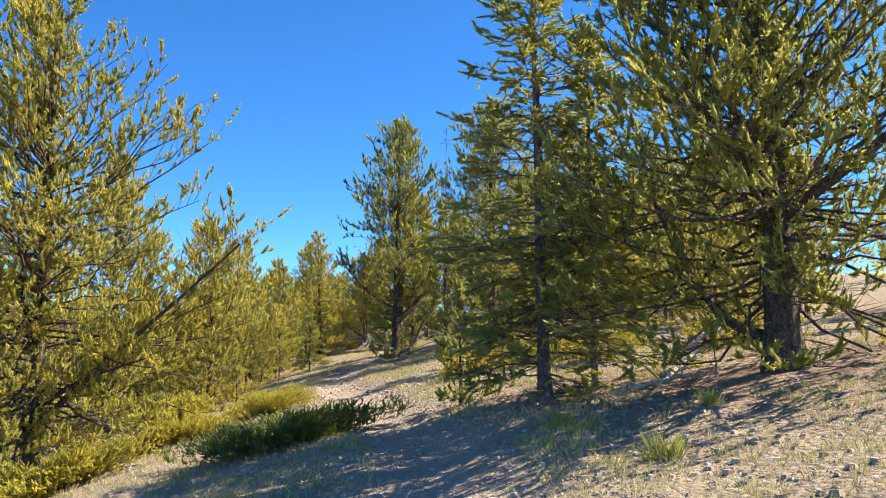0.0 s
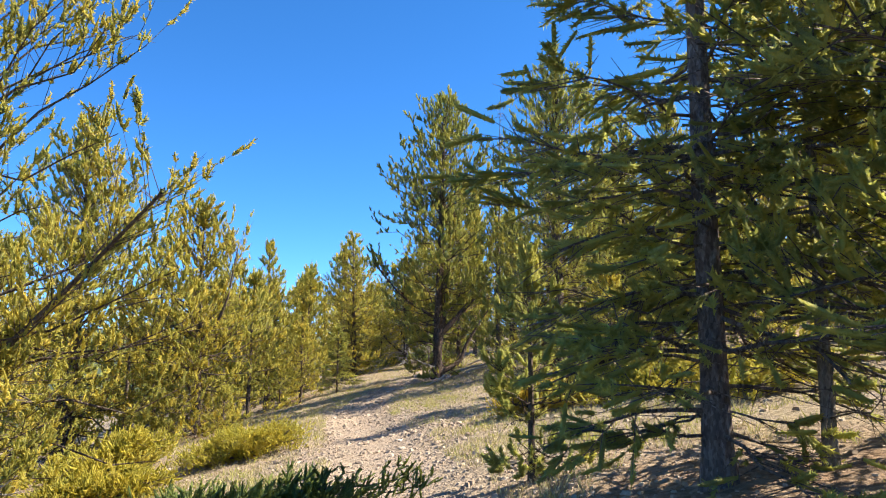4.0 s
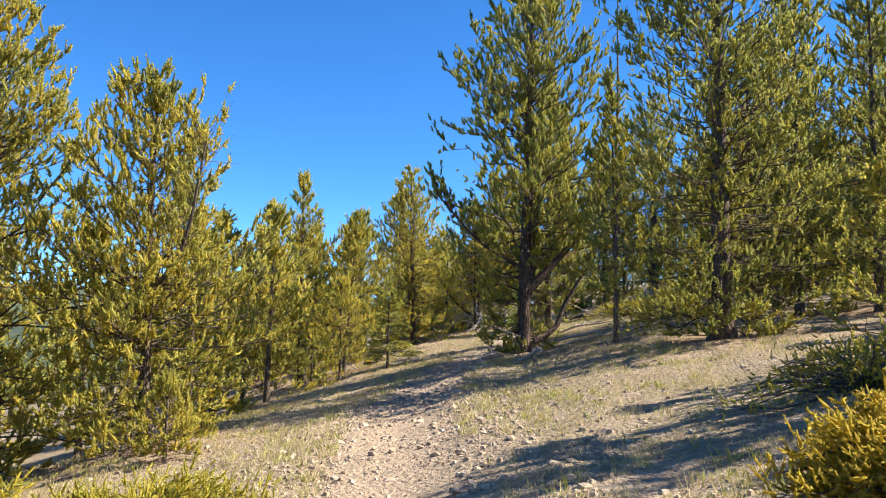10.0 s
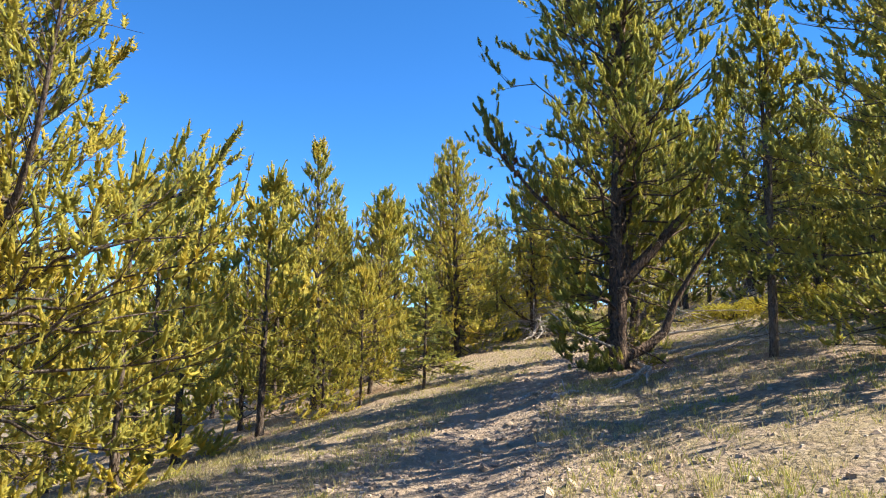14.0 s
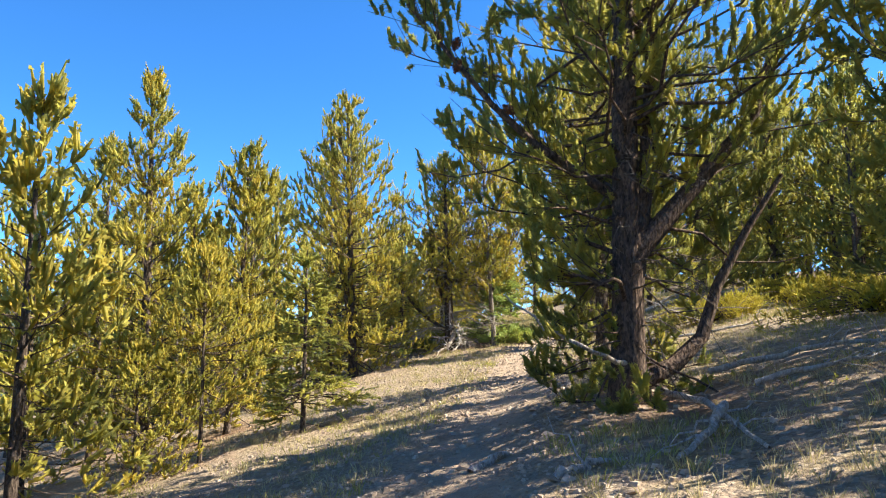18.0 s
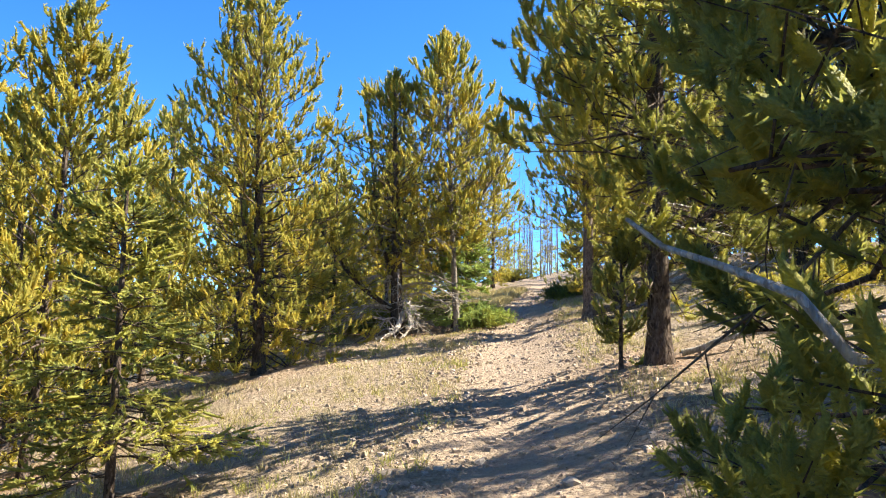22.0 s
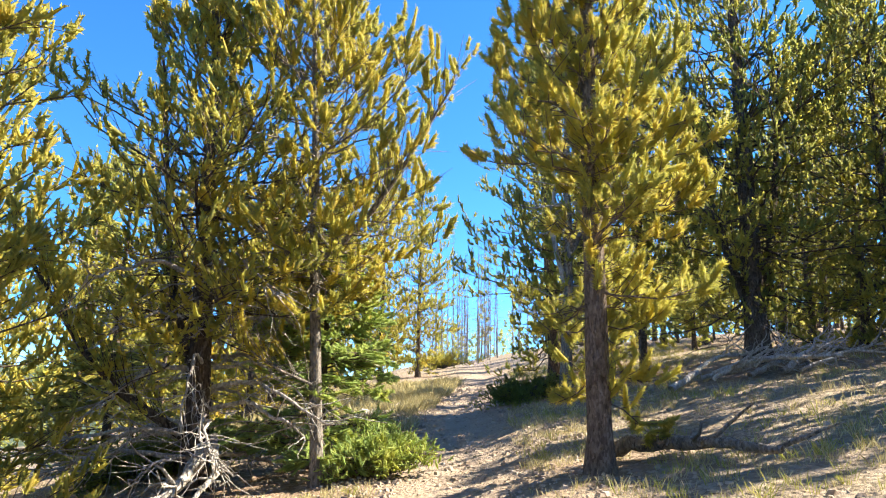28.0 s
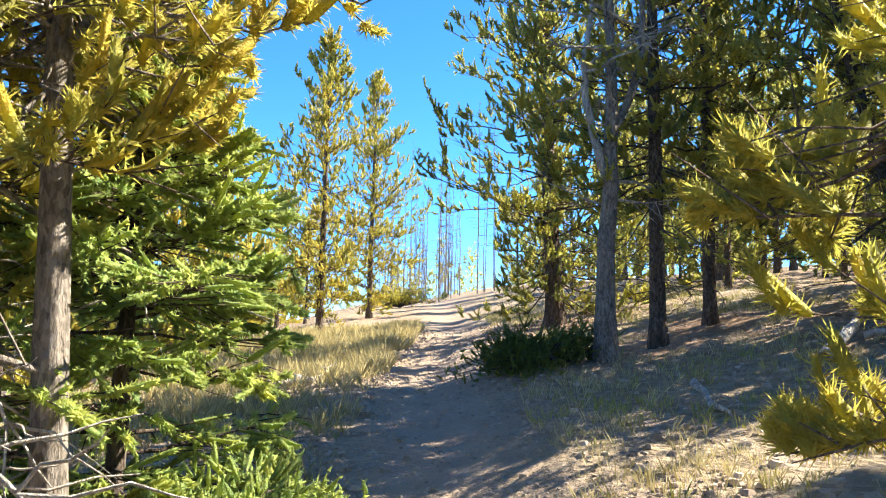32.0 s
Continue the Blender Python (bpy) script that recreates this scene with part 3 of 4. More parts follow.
big_left = pine("pine_tree", "broad old yellow-green pine with many limbs, below the trail", -8.2, 15.5, 10.5, 3.4, 11, dens=2.4, base=0.08, fill=2.5, trunk=0.156, tier="fine", bare=1.6, gap=((58, 38, 0.0, 99),),
                limbs=(((0, 0, 1.2), (1.3, -0.2, 2.4), (2.6, -0.5, 3.4), (4.4, -1.4, 4.7), 0.07), ((0, 0, 1.6), (1.2, -0.6, 2.2), (2.6, -1.0, 2.6), 0.06), ((0, 0, 0.7), (-0.6, 0.3, 2.5), (-0.5, 0.3, 6.0), 0.1)))
pine("spruce_tree", "dark green spruce with drooping branches beside the trail", 1.5, 11.4, 7.9, 1.8, 21, form="spruce", base=0.02, bark=SPRUCE_BARK, fill=0.56, trunk=0.0958, dens=1.8, tier="near", needle=SPRUCE_NEEDLES, bare=0.8, category="spruce tree",
     limbs=[((0, 0, z), (-0.5, -0.2, z + 0.02), (-0.85, -0.35, z - 0.08), (-1.2, -0.45 + 0.15 * math.sin(5 * z), z - 0.22), 0.02) for z in (0.5, 0.9, 1.3, 1.75, 2.3)])
pine("spruce_tree", "slim spruce with a bare grey trunk beside the trail", 2.25, 11.4, 5.6, 1.05, 22, form="spruce", base=0.2, trunk=0.0429, dens=1.0, tier="fine", needle=SPRUCE_NEEDLES, bark=GREY_BARK, bare=0.8, category="spruce tree")
pine("pine_sapling", "small dark pine sapling with tufted shoots beside the trail", 0.29, 12.75, 1.9, 0.5, 23, base=0.06, trunk=0.026, dens=1.6, tier="near", needle=SPRUCE_NEEDLES, bare=0.8, category="pine sapling")
pine("pine_tree", "wide old pine with low spreading limbs on the bank", 4.15, 9.3, 6.7, 3.1, 24, base=0.14, trunk=0.211, dens=2.4, fill=2.6, tier="fine", needle=DARK_NEEDLES, bare=1.4,
     limbs=(((0, 0, 2.6), (-0.9, -0.4, 3.6), (-1.9, -0.7, 4.4), 0.06), ((0, 0, 3.4), (-0.8, -0.8, 4.4), (-1.5, -1.3, 5.4), 0.05), ((0, 0, 1.6), (-0.8, -1.0, 2.4), (-1.6, -1.8, 2.9), 0.06), ((0, 0, 0.35), (-0.5, 0.3, 0.5), (-0.9, 0.6, 1.2), (-1.3, 0.8, 2.3), 0.1), ((0, 0, 2.2), (-0.9, -0.6, 3.0), (-1.9, -1.0, 3.2), 0.08), ((0, 0, 1.8), (1.2, -0.8, 2.8), (2.2, -1.0, 3.8), 0.09)))
pine("pine_tree", TALL + ", standing below the trail", -10.8, 25.0, 9.2, 2.35, 31, base=0.05, fill=1.9, trunk=0.133, dens=2.0, tier="fine", lean=(-0.1, 0), bare=1.4)
pine("pine_tree", "golden yellow-green pine with a crooked double top", -7.65, 25.4, 6.1, 1.9, 32, base=0.03, fill=2.0, trunk=0.0936, dens=2.2, tier="fine", lean=(-0.15, 0), bare=1.6, limbs=(((0, 0, 2.4), (0.7, -0.3, 3.2), (1.0, -0.4, 4.9), 0.05),))
pine("pine_tree", "bushy yellow-green young pine on the slope below the trail", -10.6, 21.4, 5.4, 2.0, 33, base=0.03, fill=1.5, trunk=0.078, dens=1.7, tier="mid")
pine("pine_tree", "dark green pine far down the slope", -17.5, 29.5, 8.5, 2.4, 34, base=0.1, trunk=0.117, dens=1.2, tier="mid", needle=DARK_NEEDLES)
old_pine = pine("pine_tree", "old twin-stemmed pine with split bark and big side limbs", -2.12, 34.1, 11.0, 2.3, 41, base=0.03, fill=2.1, bark=SPLIT_BARK, trunk=0.175, dens=1.9, tier="near", needle=DARK_NEEDLES, bare=1.3, lean=(0.25, 0.1), thin_top=1.3, gap=((-104, 24, 0.5, 3.1), (-25, 50, 0.3, 2.4)),
     limbs=(((0, 0, 1.2), (-0.6, -0.3, 1.4), (-1.1, -0.5, 1.25), 0.03), ((0, 0, 1.1), (-0.2, -0.8, 1.3), (-0.5, -1.2, 1.15), 0.03), ((0, 0, 1.6), (-0.8, -0.1, 1.9), (-1.3, 0, 1.7), 0.03), ((0, 0, 2.3), (-0.25, 0.9, 2.7), (-0.45, 1.8, 2.65), 0.05), ((0, 0, 2.0), (0.2, 1.2, 2.6), (0.6, 2.4, 2.9), 0.06), ((0.1, 0, 1.6), (0.9, 0.2, 2.5), (1.7, 0.3, 3.4), (2.1, 0.3, 5.2), 0.13), ((0.1, 0, 0.25), (0.8, 0.3, 0.55), (1.15, 0.4, 1.5), (1.9, 0.5, 2.6), 0.11), ((0, 0, 0.6), (0.35, 0.1, 3.0), (0.5, 0.1, 6.5), 0.13), ((0, 0, 2.2), (-1.2, -0.5, 2.9), (-2.3, -0.8, 4.2), 0.06)))
pine("pine_tree", "dense broad pine on the bank above the trail", 1.95, 29.4, 9.6, 2.3, 42, base=0.03, fill=2.1, trunk=0.211, dens=2.2, tier="mid", needle=DARK_NEEDLES, bare=1.2, thin_top=1.3)
pine("pine_tree", "slim half-dead pine with a bare spire top", 0.10, 31.9, 6.6, 0.95, 43, base=0.12, trunk=0.04, dens=0.9, tier="mid", needle=DARK_NEEDLES, bare=2.0, thin_top=0.5)
pine("pine_tree", TALL + " in the stand below the trail", -10.2, 40.0, 7.6, 1.45, 51, fill=1.4, base=0.08, trunk=0.117, dens=1.6, tier="fine", lean=(-0.15, 0))
pine("pine_tree", TALL + " in the stand below the trail", -7.32, 45.9, 7.6, 1.95, 52, fill=1.7, base=0.03, trunk=0.109, dens=1.9, tier="fine", lean=(-0.3, -0.1), limbs=(((0, 0, 1.0), (-0.4, -0.2, 3.0), (-0.7, -0.2, 6.6), 0.07),), bare=1.4)
pine("pine_tree", "young yellow-green pine in the stand below the trail", -8.9, 40.9, 5.9, 1.3, 53, fill=1.4, base=0.06, trunk=0.0624, dens=1.5, tier="fine", lean=(0.3, 0.1))
pine("pine_tree", "young yellow-green pine in the stand below the trail", -11.9, 39.0, 5.4, 1.4, 54, base=0.08, trunk=0.0624, dens=1.5, tier="mid")
pine("pine_tree", "thin-topped pine in the stand below the trail", -16.5, 42.5, 9.8, 1.7, 55, base=0.15, trunk=0.117, dens=1.1, tier="mid")
pine("pine_tree", TALL + " in the stand below the trail", -12.6, 42.6, 7.4, 1.5, 56, fill=1.4, base=0.08, trunk=0.0936, dens=1.4, tier="mid")
pine("fir_sapling", "small yellow-green fir with flat branches at the trail's lower edge", -6.6, 37.9, 2.9, 0.95, 57, form="spruce", base=0.02, trunk=0.0351, dens=1.7, tier="fine", needle=YOUNG_FIR_NEEDLES, bare=0.2, category="fir sapling")
pine("pine_sapling", "young yellow pine sapling with a thin stem", -7.9, 37.0, 3.1, 0.8, 58, base=0.25, trunk=0.0273, dens=1.5, tier="fine", category="pine sapling")
bushy = pine("pine_tree", "bushy pine with a skirt of dead grey branches beside the trail", -4.92, 48.7, 5.8, 1.7, 61, fill=1.05, base=0.3, trunk=0.14, dens=2.1, tier="fine", bare=3.5, dry=DEAD_WOOD, lean=(-0.2, 0), limbs=(((0, 0, 0.8), (-0.5, 0.2, 2.4), (-0.8, 0.2, 5.0), 0.06), ((0, 0, 0.5), (-1.0, -0.3, 1.2), (-1.9, -0.5, 2.6), 0.07)))
pine("pine_tree", "slim pine with a smooth grey trunk and yellow tufts", -3.6, 48.5, 6.6, 1.35, 62, base=0.32, fill=0.95, trunk=0.0663, dens=2.0, tier="close", bark=GREY_BARK, lean=(-0.35, 0), bare=0.4, limbs=(((-0.05, 0, 2.4), (0.6, -0.2, 3.1), (1.35, -0.5, 4.4), 0.045), ((0, 0, 1.0), (-0.5, -0.3, 1.2), (-0.9, -0.5, 1.5), 0.02)))
pine("fir_tree", "bright green young fir with feathery flat branches", -3.65, 49.5, 3.2, 1.1, 63, form="spruce", fill=2.4, base=0.02, trunk=0.0468, dens=2.4, tier="near", needle=FIR_NEEDLES, bare=0.3, category="fir tree")
pine("pine_tree", "pine with yellow tufts down its trunk beside the trail", -1.02, 46.75, 9.0, 0.95, 64, fill=1.5, sleeve=2.6, base=0.08, trunk=0.108, dens=2.0, tier="brush", bark=BROWN_BARK, bare=0.8, thin_top=0.9, gap=((-110, 50, 0.3, 1.6), (170, 50, 0.5, 2.7)))
straight = pine("pine_tree", "straight-trunked pine with shaggy dark branches beside the trail", -1.57, 40.0, 8.8, 1.55, 65, fill=1.4, base=0.13, trunk=0.121, dens=1.9, tier="close", needle=DARK_NEEDLES, bare=2.2)
pine("pine_tree", "slender pine standing alone in grass beside the trail", -2.83, 64.6, 8.0, 1.4, 71, fill=1.4, base=0.08, trunk=0.0858, dens=1.5, tier="mid")
pine("pine_tree", "slender yellow-green pine in grass beside the trail", -1.3, 70.4, 8.4, 1.6, 72, fill=1.4, base=0.07, trunk=0.0936, dens=1.5, tier="mid")
pine("pine_tree", "dark-barked pine at the edge of the wood", 1.05, 53.4, 8.6, 1.6, 74, fill=1.3, base=0.2, trunk=0.0858, dens=1.2, tier="mid", needle=DARK_NEEDLES, bare=2.2)
pine("pine_tree", "dark-barked pine at the edge of the wood", 2.1, 54.2, 8.0, 1.6, 75, base=0.2, trunk=0.078, dens=1.2, tier="mid", needle=DARK_NEEDLES, bare=2.2)
pine("pine_tree", "thick twin pine with dense green boughs", 1.45, 58.6, 9.0, 2.2, 76, fill=1.8, base=0.05, trunk=0.156, dens=1.7, tier="mid", needle=DARK_NEEDLES, bare=1.0, lean=(-0.5, 0))
pine("pine_tree", "dark multi-stemmed pine with deadfall at its foot", 3.4, 52.3, 9.8, 2.6, 77, fill=1.5, base=0.08, trunk=0.187, dens=1.6, tier="mid", needle=DARK_NEEDLES, bare=2.5, limbs=(((0, 0, 0.5), (0.5, 0.1, 2.5), (0.9, 0.2, 5.5), 0.13), ((0, 0, 0.5), (-0.5, 0.1, 2.2), (-1.0, 0.2, 5.0), 0.12)))


def dead_limb(tree, knots, r0, seed, twigs=8):
    """A long bare grey limb on a living tree, with its own fine twigs."""
    rng = np.random.default_rng(seed)
    kn = np.array(knots, float)
    q = np.linspace(0, 1, 12)
    d = np.linspace(0, 1, len(kn))
    line = np.column_stack([np.interp(q, d, kn[:, i]) for i in range(3)])
    line[1:] += rng.normal(0, 0.018, (11, 3))
    c1, f1 = tubes(line[None], (r0 * (1 - 0.75 * q))[None], 7)
    limb = part("dead_limb", flat_mesh("dead_limb", c1, f1, DEAD_WOOD, True), tree, "long bare grey limb")
    p, w = along(line[None], np.zeros(twigs, int), 0.2 + 0.8 * rng.random(twigs))
    w = unit(w + rng.normal(0, 0.6, (twigs, 3)))
    e = np.linspace(0, 1, 5)
    for a, b, size in zip(p, w, rng.uniform(0.25, 0.7, twigs)):
        tw = a + b * (size * e)[:, None]
        tw[1:] += np.cumsum(rng.normal(0, 0.02, (4, 3)), 0)
        co, fa = tubes(tw[None], (r0 * 0.3 * (1 - 0.7 * e))[None], 4)
        part("twig", flat_mesh("twig", co, fa, DEAD_WOOD, True), limb)


dead_limb(old_pine, [(0, -0.1, 0.45), (-0.55, -0.75, 0.6), (-0.95, -0.75, 0.8), (-1.3, -0.15, 1.2)], 0.028, 9, 0)
dead_limb(straight, [(0.08, 0, 1.35), (0.6, -0.1, 1.15), (1.2, -0.2, 0.85), (1.7, -0.2, 0.65)], 0.024, 1)
dead_limb(straight, [(0.08, 0.1, 1.8), (0.5, 0.2, 1.75), (1.0, 0.3, 1.9), (1.8, 0.3, 1.85)], 0.026, 2)
dead_limb(straight, [(0.08, 0.1, 1.55), (0.8, 0.5, 1.55), (1.6, 0.8, 1.35)], 0.024, 3)
dead_limb(straight, [(0.08, 0.1, 2.0), (0.9, 0.6, 2.1), (1.9, 0.9, 1.95)], 0.026, 4)
dead_limb(big_left, [(0.15, -0.1, 0.8), (0.9, -0.7, 1.0), (1.7, -1.3, 0.6)], 0.03, 5, 10)
dead_limb(big_left, [(0.15, 0.0, 1.1), (1.2, -0.4, 1.4), (2.3, -0.5, 1.2)], 0.035, 6, 10)

def cone(tree, x, y, z, tilt):
    """A brown pine cone: overlapping scales in rings on an egg-shaped core."""
    bm = bmesh.new()
    for ring in range(7):
        f = ring / 6
        out = 0.034 * math.sin(math.pi * (0.12 + 0.8 * f)) + 0.004
        for j in range(8):
            a = (j + 0.5 * (ring % 2)) * math.pi / 4
            ca, sa = math.cos(a), math.sin(a)
            w = out * 0.45
            h0 = 0.1 * f
            vs = [bm.verts.new(p) for p in ((ca * out * 0.3, sa * out * 0.3, h0 - 0.012), (ca * out - sa * w, sa * out + ca * w, h0 + 0.006),
                                            (ca * out * 1.15, sa * out * 1.15, h0 + 0.014), (ca * out + sa * w, sa * out - ca * w, h0 + 0.006))]
            bm.faces.new(vs)
    me = bpy.data.meshes.new("pine_cone")
    bm.to_mesh(me)
    bm.free()
    me.materials.append(CONE)
    ob = part("pine_cone", me, tree, "rust-brown pine cone")
    ob.matrix_basis = pose(x, y, z, tilt, 0, 40 * tilt) @ Matrix.Scale(1.35, 4)


CONE = bark_material("cone_scales", (0.12, 0.05, 0.03), (0.27, 0.115, 0.06), (0.42, 0.20, 0.11))
for cx, cy, cz, tilt in ((-1.75, -0.66, 3.62, 150), (-1.82, -0.62, 3.75, 20), (-1.95, -0.70, 3.85, 60), (-1.3, -0.55, 3.15, 120)):
    cone(old_pine, cx, cy, cz, tilt)

skirt = random.Random(8)
for i in range(30):  # the bushy pine's skirt of dead boughs
    a, z, out = i * 2.4 + skirt.uniform(-0.4, 0.4), skirt.uniform(0.3, 2.5), skirt.uniform(0.9, 1.9)
    ca, sa = math.cos(a) * out, math.sin(a) * out
    drop = skirt.uniform(0.1, 0.7) * min(z, 1.2)
    dead_limb(bushy, [(0.1 * ca, 0.1 * sa, z), (0.45 * ca, 0.45 * sa, z + 0.08), (0.8 * ca, 0.85 * sa, z - 0.5 * drop), (ca, sa, z - drop)], skirt.uniform(0.02, 0.034), 40 + i, 13)

# the wood on the bank above the trail, and the stand beyond
rw = random.Random(5)
spots = []


def thicket(n, x0, x1, y0, y1, h0, h1, label, dens=1.0, apart=2.3, needle=None):
    tries = 0
    while n and tries < 4000:
        tries += 1
        x, y = rw.uniform(x0, x1), rw.uniform(y0, y1)
        if any((x - a) ** 2 + (y - b) ** 2 < apart ** 2 for a, b, _ in TREE_FEET):
            continue
        h = rw.uniform(h0, h1)
        pine("pine_tree", label, x, y, h, h * rw.uniform(0.19, 0.27), rw.randrange(10 ** 6), base=rw.uniform(0.03, 0.12), trunk=h * 0.014, dens=dens * 0.7, tier="far", needle=needle, bare=0.5,
             group="wood around the trail")
        n -= 1


pine("pine_tree", "pine on the bank above the trail", 7.6, 21.8, 8.4, 1.8, 91, fill=1.2, base=0.2, trunk=0.1, dens=1.0)
for gx_, gy_, gh_ in ((4.7, 20.1, 2.6), (3.6, 22.0, 2.8), (6.6, 18.4, 4.4), (2.6, 23.2, 2.2)):
    pine("pine_tree", "bushy golden young pine in sun on the bank", gx_, gy_, gh_, gh_ * 0.34, int(gx_ * 100), base=0.03, trunk=gh_ * 0.014, dens=1.8, fill=1.5, bare=0.3, group="wood around the trail")
# mats with the sun's yellow put into their needle colour
for gx_, gy_ in ((3.2, 15.6), (2.3, 17.4), (5.2, 13.4)):
    juniper("sunlit gold juniper mat on the bank", gx_, gy_, 1.1, 0.9, 0.5, int(gy_ * 10), SUNLIT_JUNIPER_NEEDLES, shoots=1500, fat=1.5)
for gx_, gy_, gh_ in ((4.8, 34.3, 8.8), (6.3, 33.3, 9.0), (4.2, 36.6, 8.4), (5.4, 38.6, 8.6)):
    pine("pine_tree", "dark pine in the wood on the bank", gx_, gy_, gh_, 1.7, int(gy_ * 7), base=0.05, trunk=0.1, dens=1.6, fill=1.2, needle=DARK_NEEDLES, group="wood around the trail")
for gx_, gy_, gh_ in ((5.9, 52.2, 8.0), (6.8, 54.4, 7.8)):
    pine("pine_tree", "dense dark pine in the wood on the bank", gx_, gy_, gh_, 1.9, int(gy_ * 11), base=0.04, trunk=0.11, dens=1.5, fill=1.2, needle=DARK_NEEDLES, bare=1.5, group="wood around the trail")
thicket(9, -15.5, -8.8, 43.5, 55, 6, 7.6, "yellow-green pine in the stand below the trail", 1.2, apart=1.7)
thicket(8, 8.5, 14, 24, 33, 5, 6.5, "yellow-green pine in the wood on the bank", 1.2)
thicket(8, 13, 22, 8, 18, 6, 7.5, "yellow-green pine in the wood on the bank", 1.2)
thicket(7, 14, 26, 16, 30, 6, 8.5, "yellow-green pine in the wood on the bank", 1.2)
thicket(5, 7.5, 12, 31, 36, 6.5, 9, "dark pine in the wood on the bank", 1.2, needle=DARK_NEEDLES)
thicket(11, 9, 20, 36, 49, 6.5, 9, "dark pine in the wood on the bank", 1.2, needle=DARK_NEEDLES)
thicket(8, 10.5, 18, 45, 54, 6.5, 8.5, "dark pine in the wood on the bank", 1.2, needle=DARK_NEEDLES)
thicket(5, 9.5, 14, 51, 57, 5.5, 7, "dark pine in the wood on the bank", 1.2, needle=DARK_NEEDLES, apart=1.8)
thicket(4, 6.5, 10, 47.5, 53, 6, 7.5, "dark pine in the wood on the bank", 1.2, needle=DARK_NEEDLES, apart=1.8)
thicket(22, 7, 20, 55, 84, 6, 8.5, "pine in the wood on the bank", 1.1, needle=DARK_NEEDLES)
thicket(16, -20, -8.0, 45, 66, 5, 7.5, "yellow-green pine in the stand below the trail", 1.1)
thicket(7, -11, -5.2, 57, 67, 5, 7, "yellow-green pine in the stand beyond", 1.0)
thicket(14, -16, -3.2, 72, 92, 6, 8, "yellow-green pine in the stand beyond", 1.0)
thicket(9, -27, -13, 24, 44, 5, 6.5, "yellow-green pine down the slope", 1.0, apart=2.6)
thicket(14, 3.5, 16, 60, 80, 3, 4.6, "bushy young pine in the wood on the bank", 1.2, apart=1.7, needle=DARK_NEEDLES)
thicket(10, -9, -3.4, 60, 84, 2.4, 4, "bushy young pine in the stand beyond", 1.2, apart=1.6)
thicket(7, -14, -8.8, 28.5, 35, 4.5, 6, "yellow-green pine down the slope", 1.2, apart=1.9)
thicket(3, 7, 18, -14, 2, 6, 8, "pine on the bank behind the trail's start", 0.9)
thicket(2, -16, -6, -12, 4, 6, 8, "pine below the trail's start", 0.9)


def far_woods():
    """The woods beyond, too far to tell the trees apart: many slim crowns of upright clumps."""
    rng = np.random.default_rng(9)
    n = 330
    side = rng.random(n)
    x = np.where(side < 0.55, rng.uniform(-110, -28, n), np.where(side < 0.8, rng.uniform(-40, 60, n), rng.uniform(22, 70, n)))
    y = np.where(side < 0.55, rng.uniform(-10, 140, n), np.where(side < 0.8, rng.uniform(105, 170, n), rng.uniform(0, 110, n)))
    keep = ~((np.abs(x - 5) < 9) & (y < 125) & (y > 80))
    x, y = x[keep], y[keep]
    n = len(x)
    h = rng.uniform(5, 8.5, n)
    m = 26
    u = rng.random((n, m)) ** 1.2
    az = rng.random((n, m)) * 6.283
    r = (h * 0.2)[:, None] * (1 - u) ** 0.7 * rng.uniform(0.2, 1.1, (n, m))
    pos = np.stack([x[:, None] + r * np.cos(az), y[:, None] + r * np.sin(az), ground_z(x, y)[:, None] + h[:, None] * (0.05 + 0.85 * u)], -1).reshape(-1, 3)
    way = np.stack([np.cos(az) * 0.5, np.sin(az) * 0.5, np.ones((n, m))], -1).reshape(-1, 3)
    k = len(pos)
    co, fa = needles(rng, pos, way, rng.uniform(0.4, 0.8, k), rng.uniform(0.3, 0.45, k), 10, 0.22)
    tagged(new("far_woods", flat_mesh("far_woods", co, fa, DARK_NEEDLES)), "distant pine woods on the slopes around", "woods", kind="stuff")


far_woods()


def spire(label, x, y, h, seed, trunk=0.08, bare=0.7, wood=None):
    """A dead standing tree: a bare spire with short broken twigs."""
    rng = np.random.default_rng(seed)
    root = tagged(new("dead_spire"), label, "dead tree", "burnt spires beyond the wood")
    root.location = (x, y, float(ground_z(x, y)))
    k = 12
    zz = np.linspace(-0.2, h, k)
    line = np.column_stack([np.cumsum(rng.normal(0, 0.02, k)), np.cumsum(rng.normal(0, 0.02, k)), zz])
    co, fa = tubes(line[None], (trunk * (1 - np.linspace(0, 0.9, k)))[None], 8)
    part("trunk", flat_mesh("trunk", co, fa, wood or DEAD_WOOD, True), root)
    n = int(28 * bare * h / 8)
    z = h * rng.uniform(0.2, 0.98, n)
    az = rng.random(n) * 6.283
    ln = (0.25 + 0.7 * (1 - z / h)) * rng.uniform(0.5, 1.2, n)
    q = np.linspace(0, 1, 4)
    pts = np.empty((n, 4, 3))
    pts[:, :, 0] = np.interp(z, zz, line[:, 0])[:, None] + np.cos(az)[:, None] * ln[:, None] * q
    pts[:, :, 1] = np.interp(z, zz, line[:, 1])[:, None] + np.sin(az)[:, None] * ln[:, None] * q
    pts[:, :, 2] = z[:, None] + ln[:, None] * (0.25 * q - 0.35 * q ** 2) + rng.normal(0, 0.03, (n, 4))
    co, fa = tubes(pts, 0.012 * (1 - 0.7 * q)[None] + np.zeros((n, 1)), 4)
    tagged(part("deadwood", flat_mesh("deadwood", co, fa, TWIGS, True), root), kind="stuff")
    return root


